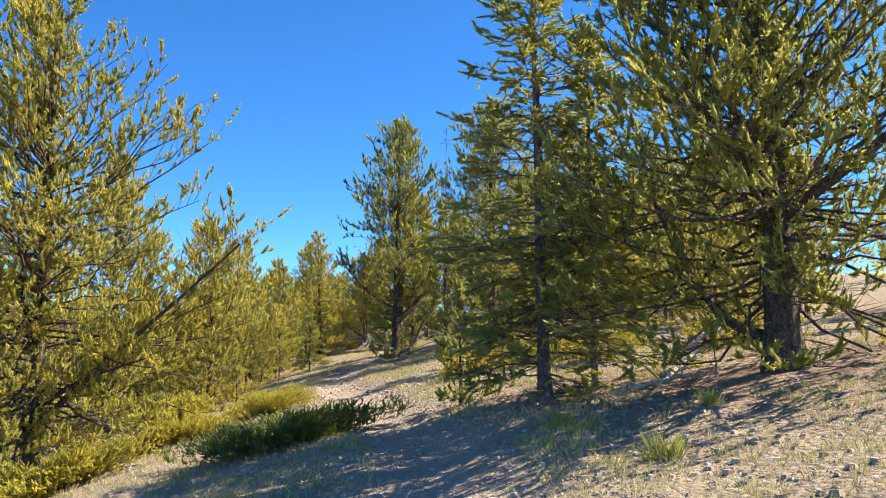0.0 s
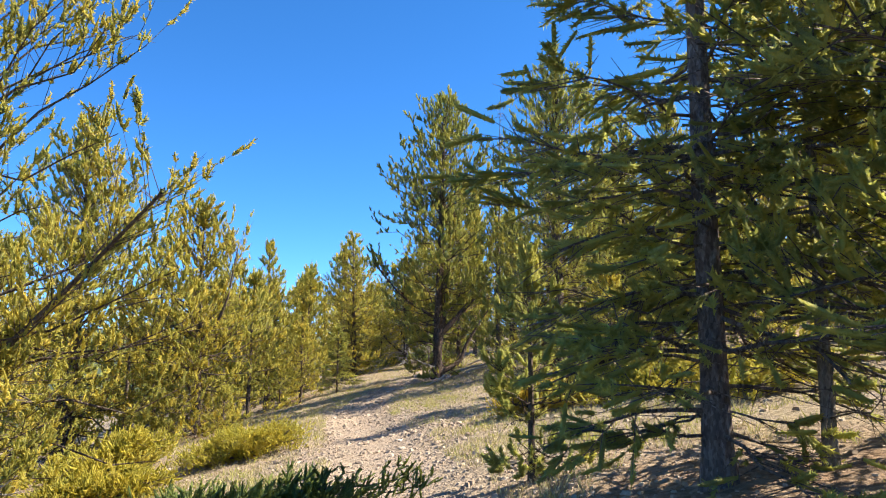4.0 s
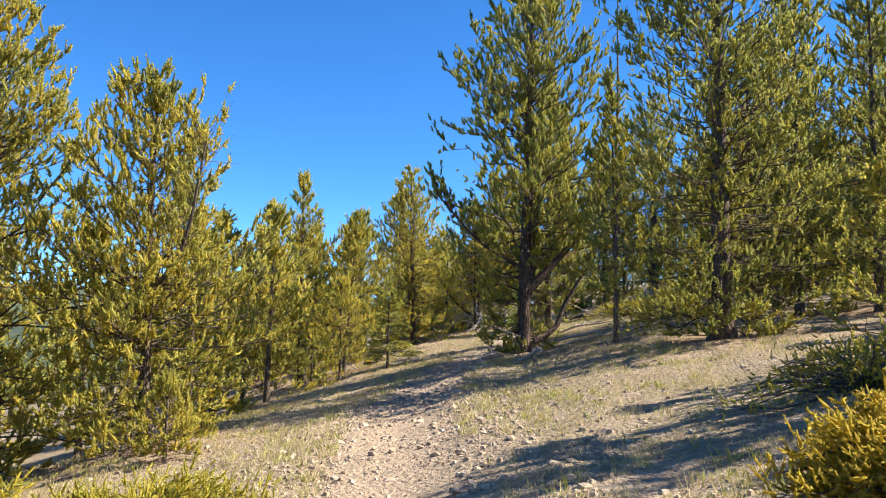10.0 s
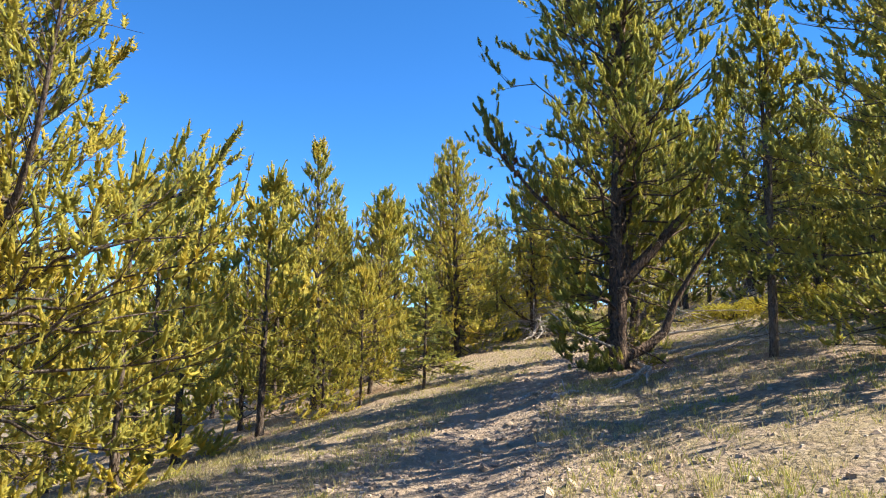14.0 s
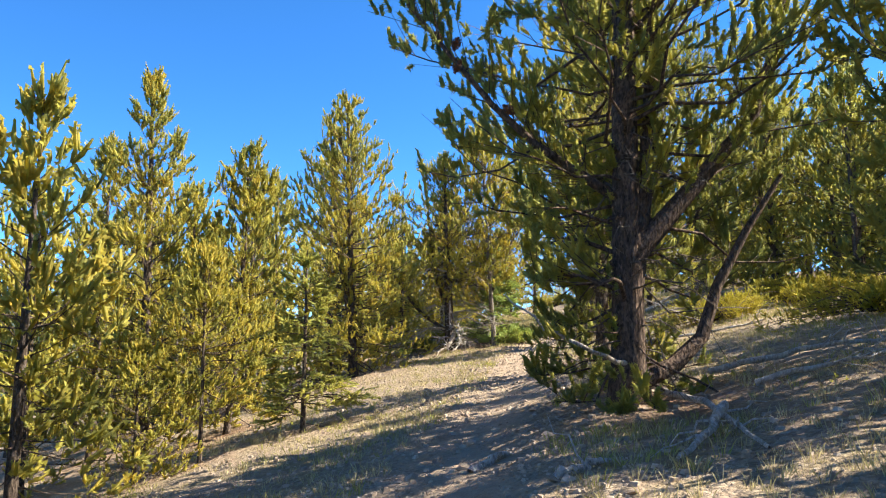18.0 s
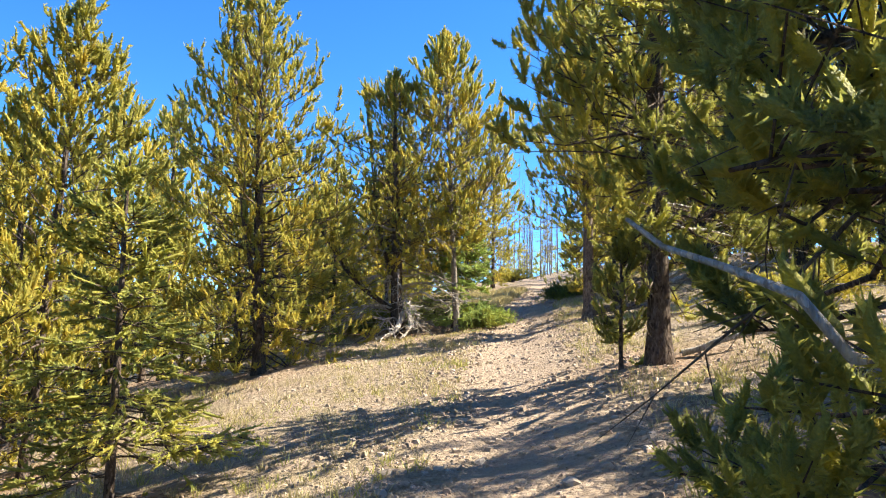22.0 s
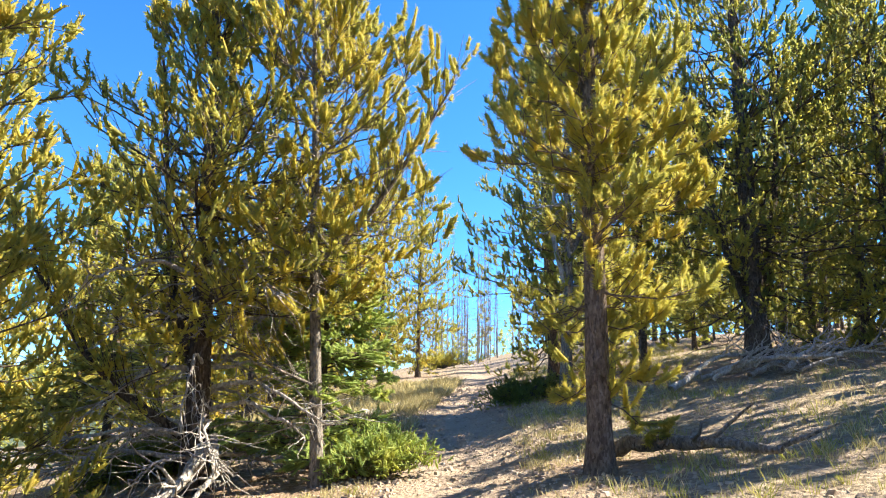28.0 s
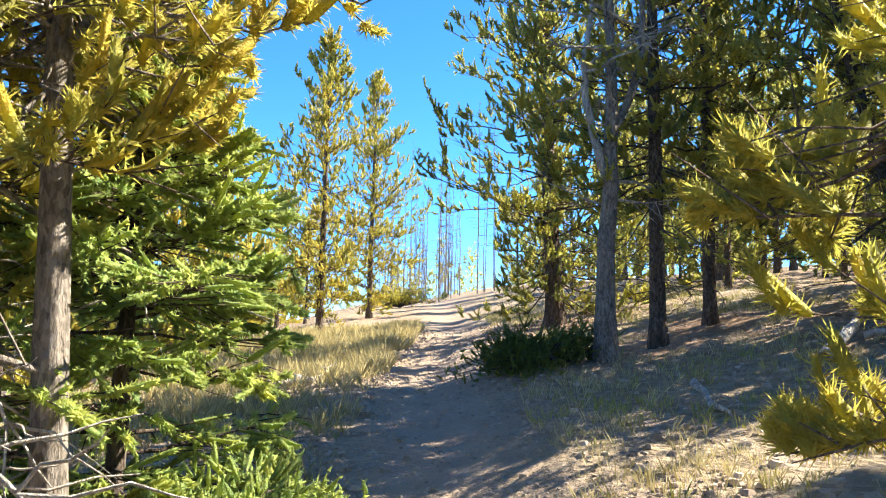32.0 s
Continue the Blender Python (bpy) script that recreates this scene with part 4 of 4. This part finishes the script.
spire("tall bare dead spire behind the twin-stemmed pine", 0.10, 31.9, 9.7, 81, 0.062, 1.4, TWIGS)
for i in range(56):
    spire("bare grey burnt spire", rw.gauss(4.6, 1.5), rw.uniform(84, 125), rw.uniform(4.5, 11.5), 300 + i, rw.uniform(0.03, 0.055), 1.6, GREY_BARK)

def snag(label, x, y, stems, seed):
    """A dead standing tree with forked grey stems, each with its own bare boughs."""
    rng = np.random.default_rng(seed)
    root = tagged(new("dead_tree"), label, "dead tree", "trees along the trail")
    root.location = (x, y, float(ground_z(x, y)))
    for knots, r0, r1, boughs, wood in stems:
        kn = np.array(knots, float)
        q = np.linspace(0, 1, 16)
        d = np.linspace(0, 1, len(kn))
        line = np.column_stack([np.interp(q, d, kn[:, i]) for i in range(3)])
        line[1:-1] = (line[:-2] + 2 * line[1:-1] + line[2:]) / 4
        line[1:] += rng.normal(0, 0.012, (15, 3))
        foot = 0.5 * r0 * np.exp(-np.maximum(line[:, 2], 0) / 0.2) if kn[0, 2] < 0 else 0
        co, fa = tubes(line[None], (r0 + (r1 - r0) * q + foot)[None], 10)
        stem = part("stem", flat_mesh("stem", co, fa, wood, True), root)
        p, w = along(line[None], np.zeros(boughs, int), 0.3 + 0.68 * rng.random(boughs))
        az = rng.random(boughs) * 6.283
        w = np.column_stack([np.cos(az), np.sin(az), rng.normal(0.25, 0.25, boughs)])
        e = np.linspace(0, 1, 7)
        for a, b, size in zip(p, w, rng.uniform(0.4, 1.2, boughs)):
            lines = [(a + b * (size * e)[:, None] + np.cumsum(rng.normal(0, 0.02, (7, 3)), 0) * (e > 0)[:, None], 0.016 * size + 0.004)]
            for _ in range(6):
                c = lines[0][0][rng.integers(2, 7)]
                b2 = unit(b + rng.normal(0, 0.6, 3))
                lines.append((c + b2 * (size * 0.4 * e)[:, None] + np.cumsum(rng.normal(0, 0.012, (7, 3)), 0) * (e > 0)[:, None], 0.006))
            pt = np.array([l for l, _ in lines])
            rd = np.array([r for _, r in lines])[:, None] * (1 - 0.75 * e)
            co, fa = tubes(pt, rd, 5)
            part("bough", flat_mesh("bough", co, fa, DEAD_WOOD, True), stem)


snag("bare grey dead tree with forked stems beside the trail", 0.28, 53.0,
     [([(0, 0, -0.2), (0.02, 0, 1.2), (0.1, 0, 2.4), (0.08, 0, 4.2), (0.2, 0.1, 7.5)], 0.115, 0.03, 12, GREY_BARK),
      ([(0.06, 0, 1.9), (-0.18, 0, 2.6), (-0.2, 0, 3.4), (-0.12, 0, 3.9), (-0.45, 0.1, 5.2)], 0.05, 0.015, 7, DEAD_WOOD),
      ([(0.1, 0, 2.4), (0.42, 0, 3.2), (0.5, 0, 4.2), (0.75, 0, 6.0)], 0.055, 0.015, 8, GREY_BARK)], 7)

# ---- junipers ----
# dark green mats carry painted shade, gold mats painted sunlight, in their needle colour
juniper("juniper mat in shaded dark green beside the trail", -2.55, 12.3, 1.75, 0.9, 0.5, 1, turn=0.25, shoots=3600, fat=1.5)
juniper("juniper mat in sunlit gold below the trail", -4.25, 19.2, 1.0, 1.1, 0.5, 2, SUNLIT_JUNIPER_NEEDLES, turn=-0.2, shoots=4200, fat=1.15)
juniper("juniper mat in sunlit gold below the trail", -5.9, 16.9, 1.5, 0.8, 0.4, 3, SUNLIT_JUNIPER_NEEDLES, shoots=2600, fat=1.6)
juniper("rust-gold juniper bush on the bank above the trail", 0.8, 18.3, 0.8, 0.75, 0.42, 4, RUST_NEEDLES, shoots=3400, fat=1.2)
juniper("juniper mat in sunlit gold behind the old pine", 2.6, 38.2, 1.6, 1.0, 0.6, 5, SUNLIT_JUNIPER_NEEDLES, shoots=1500, fat=1.5)
juniper("juniper mat in sunlit gold on the bank", 1.2, 42.8, 1.3, 1.1, 0.6, 6, SUNLIT_JUNIPER_NEEDLES, shoots=2000, fat=1.3)
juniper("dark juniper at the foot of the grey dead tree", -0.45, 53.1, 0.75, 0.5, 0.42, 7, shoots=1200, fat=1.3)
juniper("juniper in sunlit gold far up the trail", 0.4, 78, 1.9, 1.2, 0.9, 8, SUNLIT_JUNIPER_NEEDLES, shoots=1000, fat=2.2)
juniper("low bright green fir sprays at the slim grey pine's foot", -3.0, 48.9, 0.55, 0.75, 0.34, 9, FIR_NEEDLES, shoots=2000, fat=1.3)
juniper("juniper mat in sunlit gold between the trees", 1.6, 21.5, 1.2, 0.8, 0.5, 10, SUNLIT_JUNIPER_NEEDLES, shoots=900)


juniper("juniper mat in sunlit gold below the trail", -7.0, 19.6, 1.3, 1.2, 0.8, 12, SUNLIT_JUNIPER_NEEDLES, shoots=2200, fat=1.8)
juniper("juniper mat in sunlit gold below the trail", -6.9, 13.6, 1.5, 1.0, 0.7, 13, SUNLIT_JUNIPER_NEEDLES, shoots=2200, fat=1.8)
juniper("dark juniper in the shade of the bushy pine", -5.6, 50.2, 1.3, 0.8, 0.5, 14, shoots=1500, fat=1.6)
juniper("juniper in sunlit gold among the pines on the bank", 3.6, 44.2, 1.5, 1.0, 0.7, 15, SUNLIT_JUNIPER_NEEDLES, shoots=1500, fat=1.7)
pine("pine_sapling", "low bright green pine sapling at the trail's lower edge", -6.35, 23.7, 1.0, 0.45, 92, base=0.05, trunk=0.02, dens=2.0, tier="fine", bare=0, fill=2, category="pine sapling")
pine("pine_sapling", "spindly green pine sapling against the straight pine", -1.98, 40.05, 1.35, 0.32, 93, base=0.1, trunk=0.018, dens=1.6, tier="near", bare=0, fill=1.6, needle=DARK_NEEDLES, category="pine sapling")
pine("pine_sapling", "bushy yellow pine sapling below the trail", -8.6, 36.4, 1.8, 0.8, 94, base=0.04, trunk=0.03, dens=1.8, bare=0.3, fill=1.5, category="pine sapling")
pine("spruce_tree", "dark young spruce behind the bushy pine", -6.7, 51.2, 4.8, 1.1, 96, form="spruce", base=0.03, trunk=0.06, dens=1.3, needle=SPRUCE_NEEDLES, bare=0.3, category="spruce tree")

# ---- deadfall ----
def deadfall(name, label, pts, r0, seed, twigs=6, material=None):
    """A weathered bough on the ground, with broken side twigs."""
    rng = np.random.default_rng(seed)
    kn = np.array(pts, float)
    kn[:, 2] += [surface(a, b) for a, b in kn[:, :2]]
    root = tagged(new(name), label, "deadwood", "bleached deadfall on the ground")
    o = kn[0].copy()
    root.location = o
    k = 14
    s = np.linspace(0, 1, k)
    d = np.linspace(0, 1, len(kn))
    line = np.column_stack([np.interp(s, d, kn[:, i] - o[i]) for i in range(3)])
    line[1:-1] += rng.normal(0, 0.02, (k - 2, 3))
    ker = np.array([0.25, 0.5, 0.25])
    for i in range(3):
        line[1:-1, i] = np.convolve(line[:, i], ker, "same")[1:-1]
    line[1:-1] += rng.normal(0, r0 * 0.22, (k - 2, 3))
    co, fa = tubes(line[None], (r0 * (1 - 0.65 * s) * rng.uniform(0.85, 1.15, k))[None], 9)
    part("bough", flat_mesh("bough", co, fa, material or DEAD_WOOD, True), root)
    if twigs:
        rows = np.zeros(twigs, int)
        p, t = along(line[None], rows, 0.25 + 0.75 * rng.random(twigs))
        w = unit(t + rng.normal(0, 0.7, (twigs, 3)) + np.array([0, 0, 0.3]))
        q = np.linspace(0, 1, 5)
        tl = rng.uniform(0.2, 0.7, twigs)
        tp = p[:, None] + w[:, None] * (tl[:, None] * q)[..., None]
        tp[:, 1:] += rng.normal(0, 0.03, (twigs, 4, 3))
        for one in tp:
            co, fa = tubes(one[None], (r0 * 0.3 * (1 - 0.75 * q))[None], 5)
            part("twig", flat_mesh("twig", co, fa, material or DEAD_WOOD, True), root)
    return root


deadfall("dead_bough", "bleached white crooked bough below the old pine", [(3.0, 10.6, 0.05), (3.5, 10.9, 0.12), (3.7, 11.2, 0.4), (4.3, 11.3, 0.5)], 0.07, 1)
deadfall("dead_bough", "grey bough lying below the old pine", [(2.3, 10.4, 0.04), (3.1, 10.3, 0.06), (3.6, 10.1, 0.06)], 0.05, 2)
deadfall("dead_bough", "bleached bough lying at the old pine's foot", [(-1.75, 34.2, 0.08), (-1.6, 33.0, 0.12), (-1.7, 32.0, 0.10), (-1.75, 31.0, 0.08)], 0.04, 3, 5)
deadfall("dead_bough", "forked bleached bough lying at the old pine's foot", [(-1.68, 32.2, 0.2), (-1.95, 31.8, 0.10), (-2.3, 31.2, 0.05)], 0.042, 4, 2)
deadfall("dead_bough", "bleached boughs lying behind the old pine", [(-1.2, 34.4, 0.15), (0.0, 34.2, 0.2), (1.0, 33.6, 0.12)], 0.036, 5, 9)
deadfall("dead_bough", "thin bleached bough lying behind the old pine", [(-1.0, 33.5, 0.05), (-0.3, 33.2, 0.12), (0.5, 33.4, 0.1)], 0.03, 25, 7)
deadfall("dead_bough", "crooked grey bough lying on needle litter", [(-3.1, 31.4, 0.02), (-2.85, 31.55, 0.05), (-2.6, 31.6, 0.03)], 0.04, 26, 2)
deadfall("fallen_log", "fallen brown log with roots beside the trail", [(-0.75, 47.3, 0.12), (-0.3, 46.8, 0.14), (0.2, 45.9, 0.1)], 0.09, 6, 4, GREY_BARK)
deadfall("dead_bough", "long bleached bough beside the straight pine", [(-1.2, 40.4, 0.05), (-0.6, 40.2, 0.14), (0.3, 39.7, 0.1), (1.2, 39.6, 0.1)], 0.04, 7, 6)
deadfall("dead_bough", "long bleached bough leaning across the bank", [(-1.0, 41.6, 0.35), (0.0, 41.4, 0.55), (1.3, 40.6, 0.25)], 0.022, 8, 7)
deadfall("fallen_log", "old grey log lying in grass beside the trail", [(-3.5, 54.3, 0.05), (-3.0, 54.6, 0.06), (-2.6, 54.9, 0.05)], 0.08, 9, 2)
deadfall("dead_bough", "crooked dead stick on the bank", [(0.1, 50.7, 0.15), (0.05, 50.3, 0.06), (-0.05, 49.9, 0.03)], 0.03, 10, 3)
deadfall("dead_bough", "tangle of bleached deadfall under the dark pine", [(2.0, 51.0, 0.1), (2.6, 50.4, 0.3), (3.3, 49.8, 0.2)], 0.06, 11, 12)
deadfall("dead_bough", "bleached bough under the dark pine", [(1.3, 50.9, 0.05), (2.2, 51.5, 0.25), (3.2, 51.6, 0.3)], 0.05, 12, 8)
tangle = random.Random(12)
for i in range(9):
    x0, y0, a = tangle.uniform(1.6, 3.6), tangle.uniform(49.6, 51.4), tangle.uniform(-0.6, 0.9)
    l0 = tangle.uniform(0.8, 1.7)
    deadfall("dead_bough", "bleached bough in the deadfall under the dark pine", [(x0, y0, 0.06), (x0 + 0.5 * l0 * math.cos(a), y0 + 0.5 * l0 * math.sin(a), tangle.uniform(0.1, 0.35)), (x0 + l0 * math.cos(a), y0 + l0 * math.sin(a), tangle.uniform(0.08, 0.45))], tangle.uniform(0.025, 0.05), 60 + i, 8)
deadfall("dead_roots", "twisted bleached roots at the bushy pine's foot", [(-4.8, 48.4, 0.5), (-4.95, 48.0, 0.15), (-5.3, 47.7, 0.04)], 0.07, 13, 9)
deadfall("dead_roots", "twisted bleached roots at the bushy pine's foot", [(-4.7, 48.5, 0.6), (-4.55, 48.0, 0.2), (-4.8, 47.5, 0.03)], 0.05, 14, 8)
deadfall("dead_root", "smooth grey root across the trail's edge", [(-3.75, 32.6, 0.0), (-3.55, 32.8, 0.05), (-3.3, 33.0, 0.0)], 0.05, 15, 0)
deadfall("dead_bough", "bleached boughs in grass below the trail", [(-6.6, 13.9, 0.05), (-6.0, 14.2, 0.12), (-5.5, 14.0, 0.05)], 0.04, 16, 8)


# ---- grass ----
def grass(name, label, n, seed, material, near, blades=16, tall=0.2, spread=0.07):
    """Tufts of slim blades, strewn where near() says so."""
    rng = np.random.default_rng(seed)
    x, y = near(rng, n)
    bare = np.zeros(n, bool)
    for fx, fy, fr in TREE_FEET:  # little grows on the needle litter close to a trunk
        bare |= (x - fx) ** 2 + (y - fy) ** 2 < (0.5 * fr) ** 2
    x, y = x[~bare], y[~bare]
    n = len(x)
    z = ground_z(x, y) + ripple(x, y) - 0.01
    m = n * blades
    foot = np.repeat(np.column_stack([x, y, z]), blades, 0)
    size = np.repeat(rng.uniform(0.5, 1.3, n), blades)
    az = rng.random(m) * 6.283
    o = np.column_stack([np.cos(az), np.sin(az), np.zeros(m)])
    foot = foot + o * (rng.random(m) * spread * size)[:, None]
    tip = foot + o * (rng.uniform(0.1, 0.6, m) * tall * size)[:, None] + np.array([0, 0, 1.0]) * (rng.uniform(0.5, 1.1, m) * tall * size)[:, None]
    side = np.column_stack([-o[:, 1], o[:, 0], o[:, 2]]) * 0.0035
    mid = foot * 0.5 + tip * 0.5 + np.array([0, 0, 0.12]) * (tall * size)[:, None]
    co = np.stack([foot + side, foot - side, mid + side * 0.3, tip], 1).reshape(-1, 3)
    i = np.arange(m)[:, None] * 4
    tri = np.concatenate([i + [0, 1, 2], i + [2, 1, 3]])
    return tagged(new(name, flat_mesh(name, co, tri, material)), label, "grass", kind="stuff")


def beside(lo, hi, y0=2, y1=66):
    def pick(rng, n):
        heart = rng.integers(0, max(n // 9, 1), n)  # tufts keep together in loose patches
        y = rng.uniform(y0, y1, n)[heart] + rng.normal(0, 0.28, n)
        d = rng.uniform(lo, hi, n)[heart] + rng.normal(0, 0.28, n)
        d = np.where(np.abs(d) < 0.75, np.sign(d) * (0.75 + rng.random(n)), d)
        return np.interp(y, YY, SX) + d, y
    return pick


grass("dry_grass", "thin dry straw-coloured grass on the stony slope", 15000, 1, STRAW, beside(-7, 7), 8, 0.11)
grass("green_grass", "sparse green grass among the stones", 5600, 2, GREEN_GRASS, beside(-6, 6), 9, 0.11)
grass("dry_grass", "pale dry meadow grass beside the trail", 1900, 3, STRAW, beside(-4.5, -0.8, 52, 64), 16, 0.24)
for gx_, gy_, s_ in ((1.71, 6.2, 1), (2.9, 8.2, 2), (1.3, 8.6, 3)):
    grass("grass_tuft", "bright green grass tuft in sunlight", 4, 20 + s_, GREEN_GRASS, lambda rng, n: (gx_ + rng.normal(0, 0.05, n), gy_ + rng.normal(0, 0.05, n)), 45, 0.21, 0.08)

# ---- stones ----
rng = np.random.default_rng(77)
PHI = (1 + 5 ** 0.5) / 2
ICO = unit(np.array([(-1, PHI, 0), (1, PHI, 0), (-1, -PHI, 0), (1, -PHI, 0), (0, -1, PHI), (0, 1, PHI), (0, -1, -PHI), (0, 1, -PHI), (PHI, 0, -1), (PHI, 0, 1), (-PHI, 0, -1), (-PHI, 0, 1)]))
hull = bmesh.new()
for v in ICO:
    hull.verts.new(v)
bmesh.ops.convex_hull(hull, input=hull.verts[:])
hull.verts.index_update()
ICO_F = np.array([[v.index for v in f.verts] for f in hull.faces])
hull.free()


def stone_shape():
    s = ICO * rng.uniform(0.62, 1.2, (12, 1))
    return s * np.array([1, rng.uniform(0.6, 0.95), rng.uniform(0.35, 0.6)])


def strewn(n, half, y0, y1):
    y = rng.uniform(y0, y1, n)
    return np.interp(y, YY, SX) + rng.normal(0, half, n), y


n = 42000
x, y = strewn(n, np.where(np.arange(n) % 2 > 0, 1.1, 3.0), 1.5, 62)
worn = off_trail(x, y) / 0.55
x = np.where((np.abs(worn) < 1) & (rng.random(n) < 0.7), x + np.where(rng.random(n) < 0.7, -1.1, 1.0), x)  # trodden clear down the middle
size = np.minimum(0.013 * (1 - rng.random(n)) ** -0.42, 0.046)
RING = np.array([(1, 0), (0, 1), (-1, 0), (0, -1)], float)
SLAB_F = np.array([(0, 1, 5, 4), (1, 2, 6, 5), (2, 3, 7, 6), (3, 0, 4, 7), (4, 5, 6, 7)])


def slab():
    """A flat broken stone without its buried underside."""
    low = np.column_stack([RING * rng.uniform(0.8, 1.25, (4, 1)), np.full(4, -0.25)])
    top = np.column_stack([RING * rng.uniform(0.45, 0.85, (4, 1)), rng.uniform(0.3, 0.5) + rng.normal(0, 0.07, 4)])
    one = np.concatenate([low, top])
    one[:, :2] += rng.normal(0, 0.12, (8, 2))
    return one * (1, rng.uniform(0.6, 1.0), 1)


kinds = np.array([slab() for _ in range(60)])[rng.integers(0, 60, n)]
ang = rng.random(n) * 6.283
ca, sa = np.cos(ang)[:, None], np.sin(ang)[:, None]
co = np.stack([kinds[..., 0] * ca - kinds[..., 1] * sa, kinds[..., 0] * sa + kinds[..., 1] * ca, kinds[..., 2]], -1) * size[:, None, None]
co += np.column_stack([x, y, ground_z(x, y) + ripple(x, y) + size * 0.12])[:, None]
fa = (np.arange(n)[:, None, None] * 8 + SLAB_F).reshape(-1, 4)
gravel = tagged(new("gravel", flat_mesh("gravel", co.reshape(-1, 3), fa, STONE)), "loose angular tan gravel strewn over the trail", "gravel", kind="stuff")
shapes = [flat_mesh("stone", stone_shape(), ICO_F, STONE) for _ in range(10)]
x, y = strewn(300, 1.0, 15, 38)
for i in range(300):
    ob = new("stone", shapes[i % 10])
    k = rng.uniform(0.03, 0.09)
    ob.parent = ground
    ob.matrix_basis = pose(x[i], y[i], surface(x[i], y[i]) + 0.12 * k, rng.uniform(-15, 15), rng.uniform(-15, 15), rng.uniform(0, 360)) @ Matrix.Scale(k, 4)

# needle litter under the trees, and wear along the path, as masks on the ground
feet = np.array(TREE_FEET)
flat_xy = np.column_stack([mx.ravel(), my.ravel()])
litter = np.zeros(len(flat_xy))
for fx, fy, fr in feet:
    d2 = ((flat_xy - (fx, fy)) ** 2).sum(1)
    litter = np.maximum(litter, 1.0 * np.exp(-d2 / (0.8 * fr) ** 2))
wear = np.clip(1.25 - np.abs(off_trail(mx, my) + 12 * lumps) / 1.1, 0, 1).ravel()
woods = np.clip((np.hypot(mx + 2, my - 30).ravel() - 60) / 60, 0, 1)
for key, val in (("wear", wear), ("litter", litter * (1 - 0.8 * wear)), ("woods", woods)):
    at = ground_mesh.attributes.new(key, "FLOAT", "POINT")
    at.data.foreach_set("value", val.astype(np.float32))
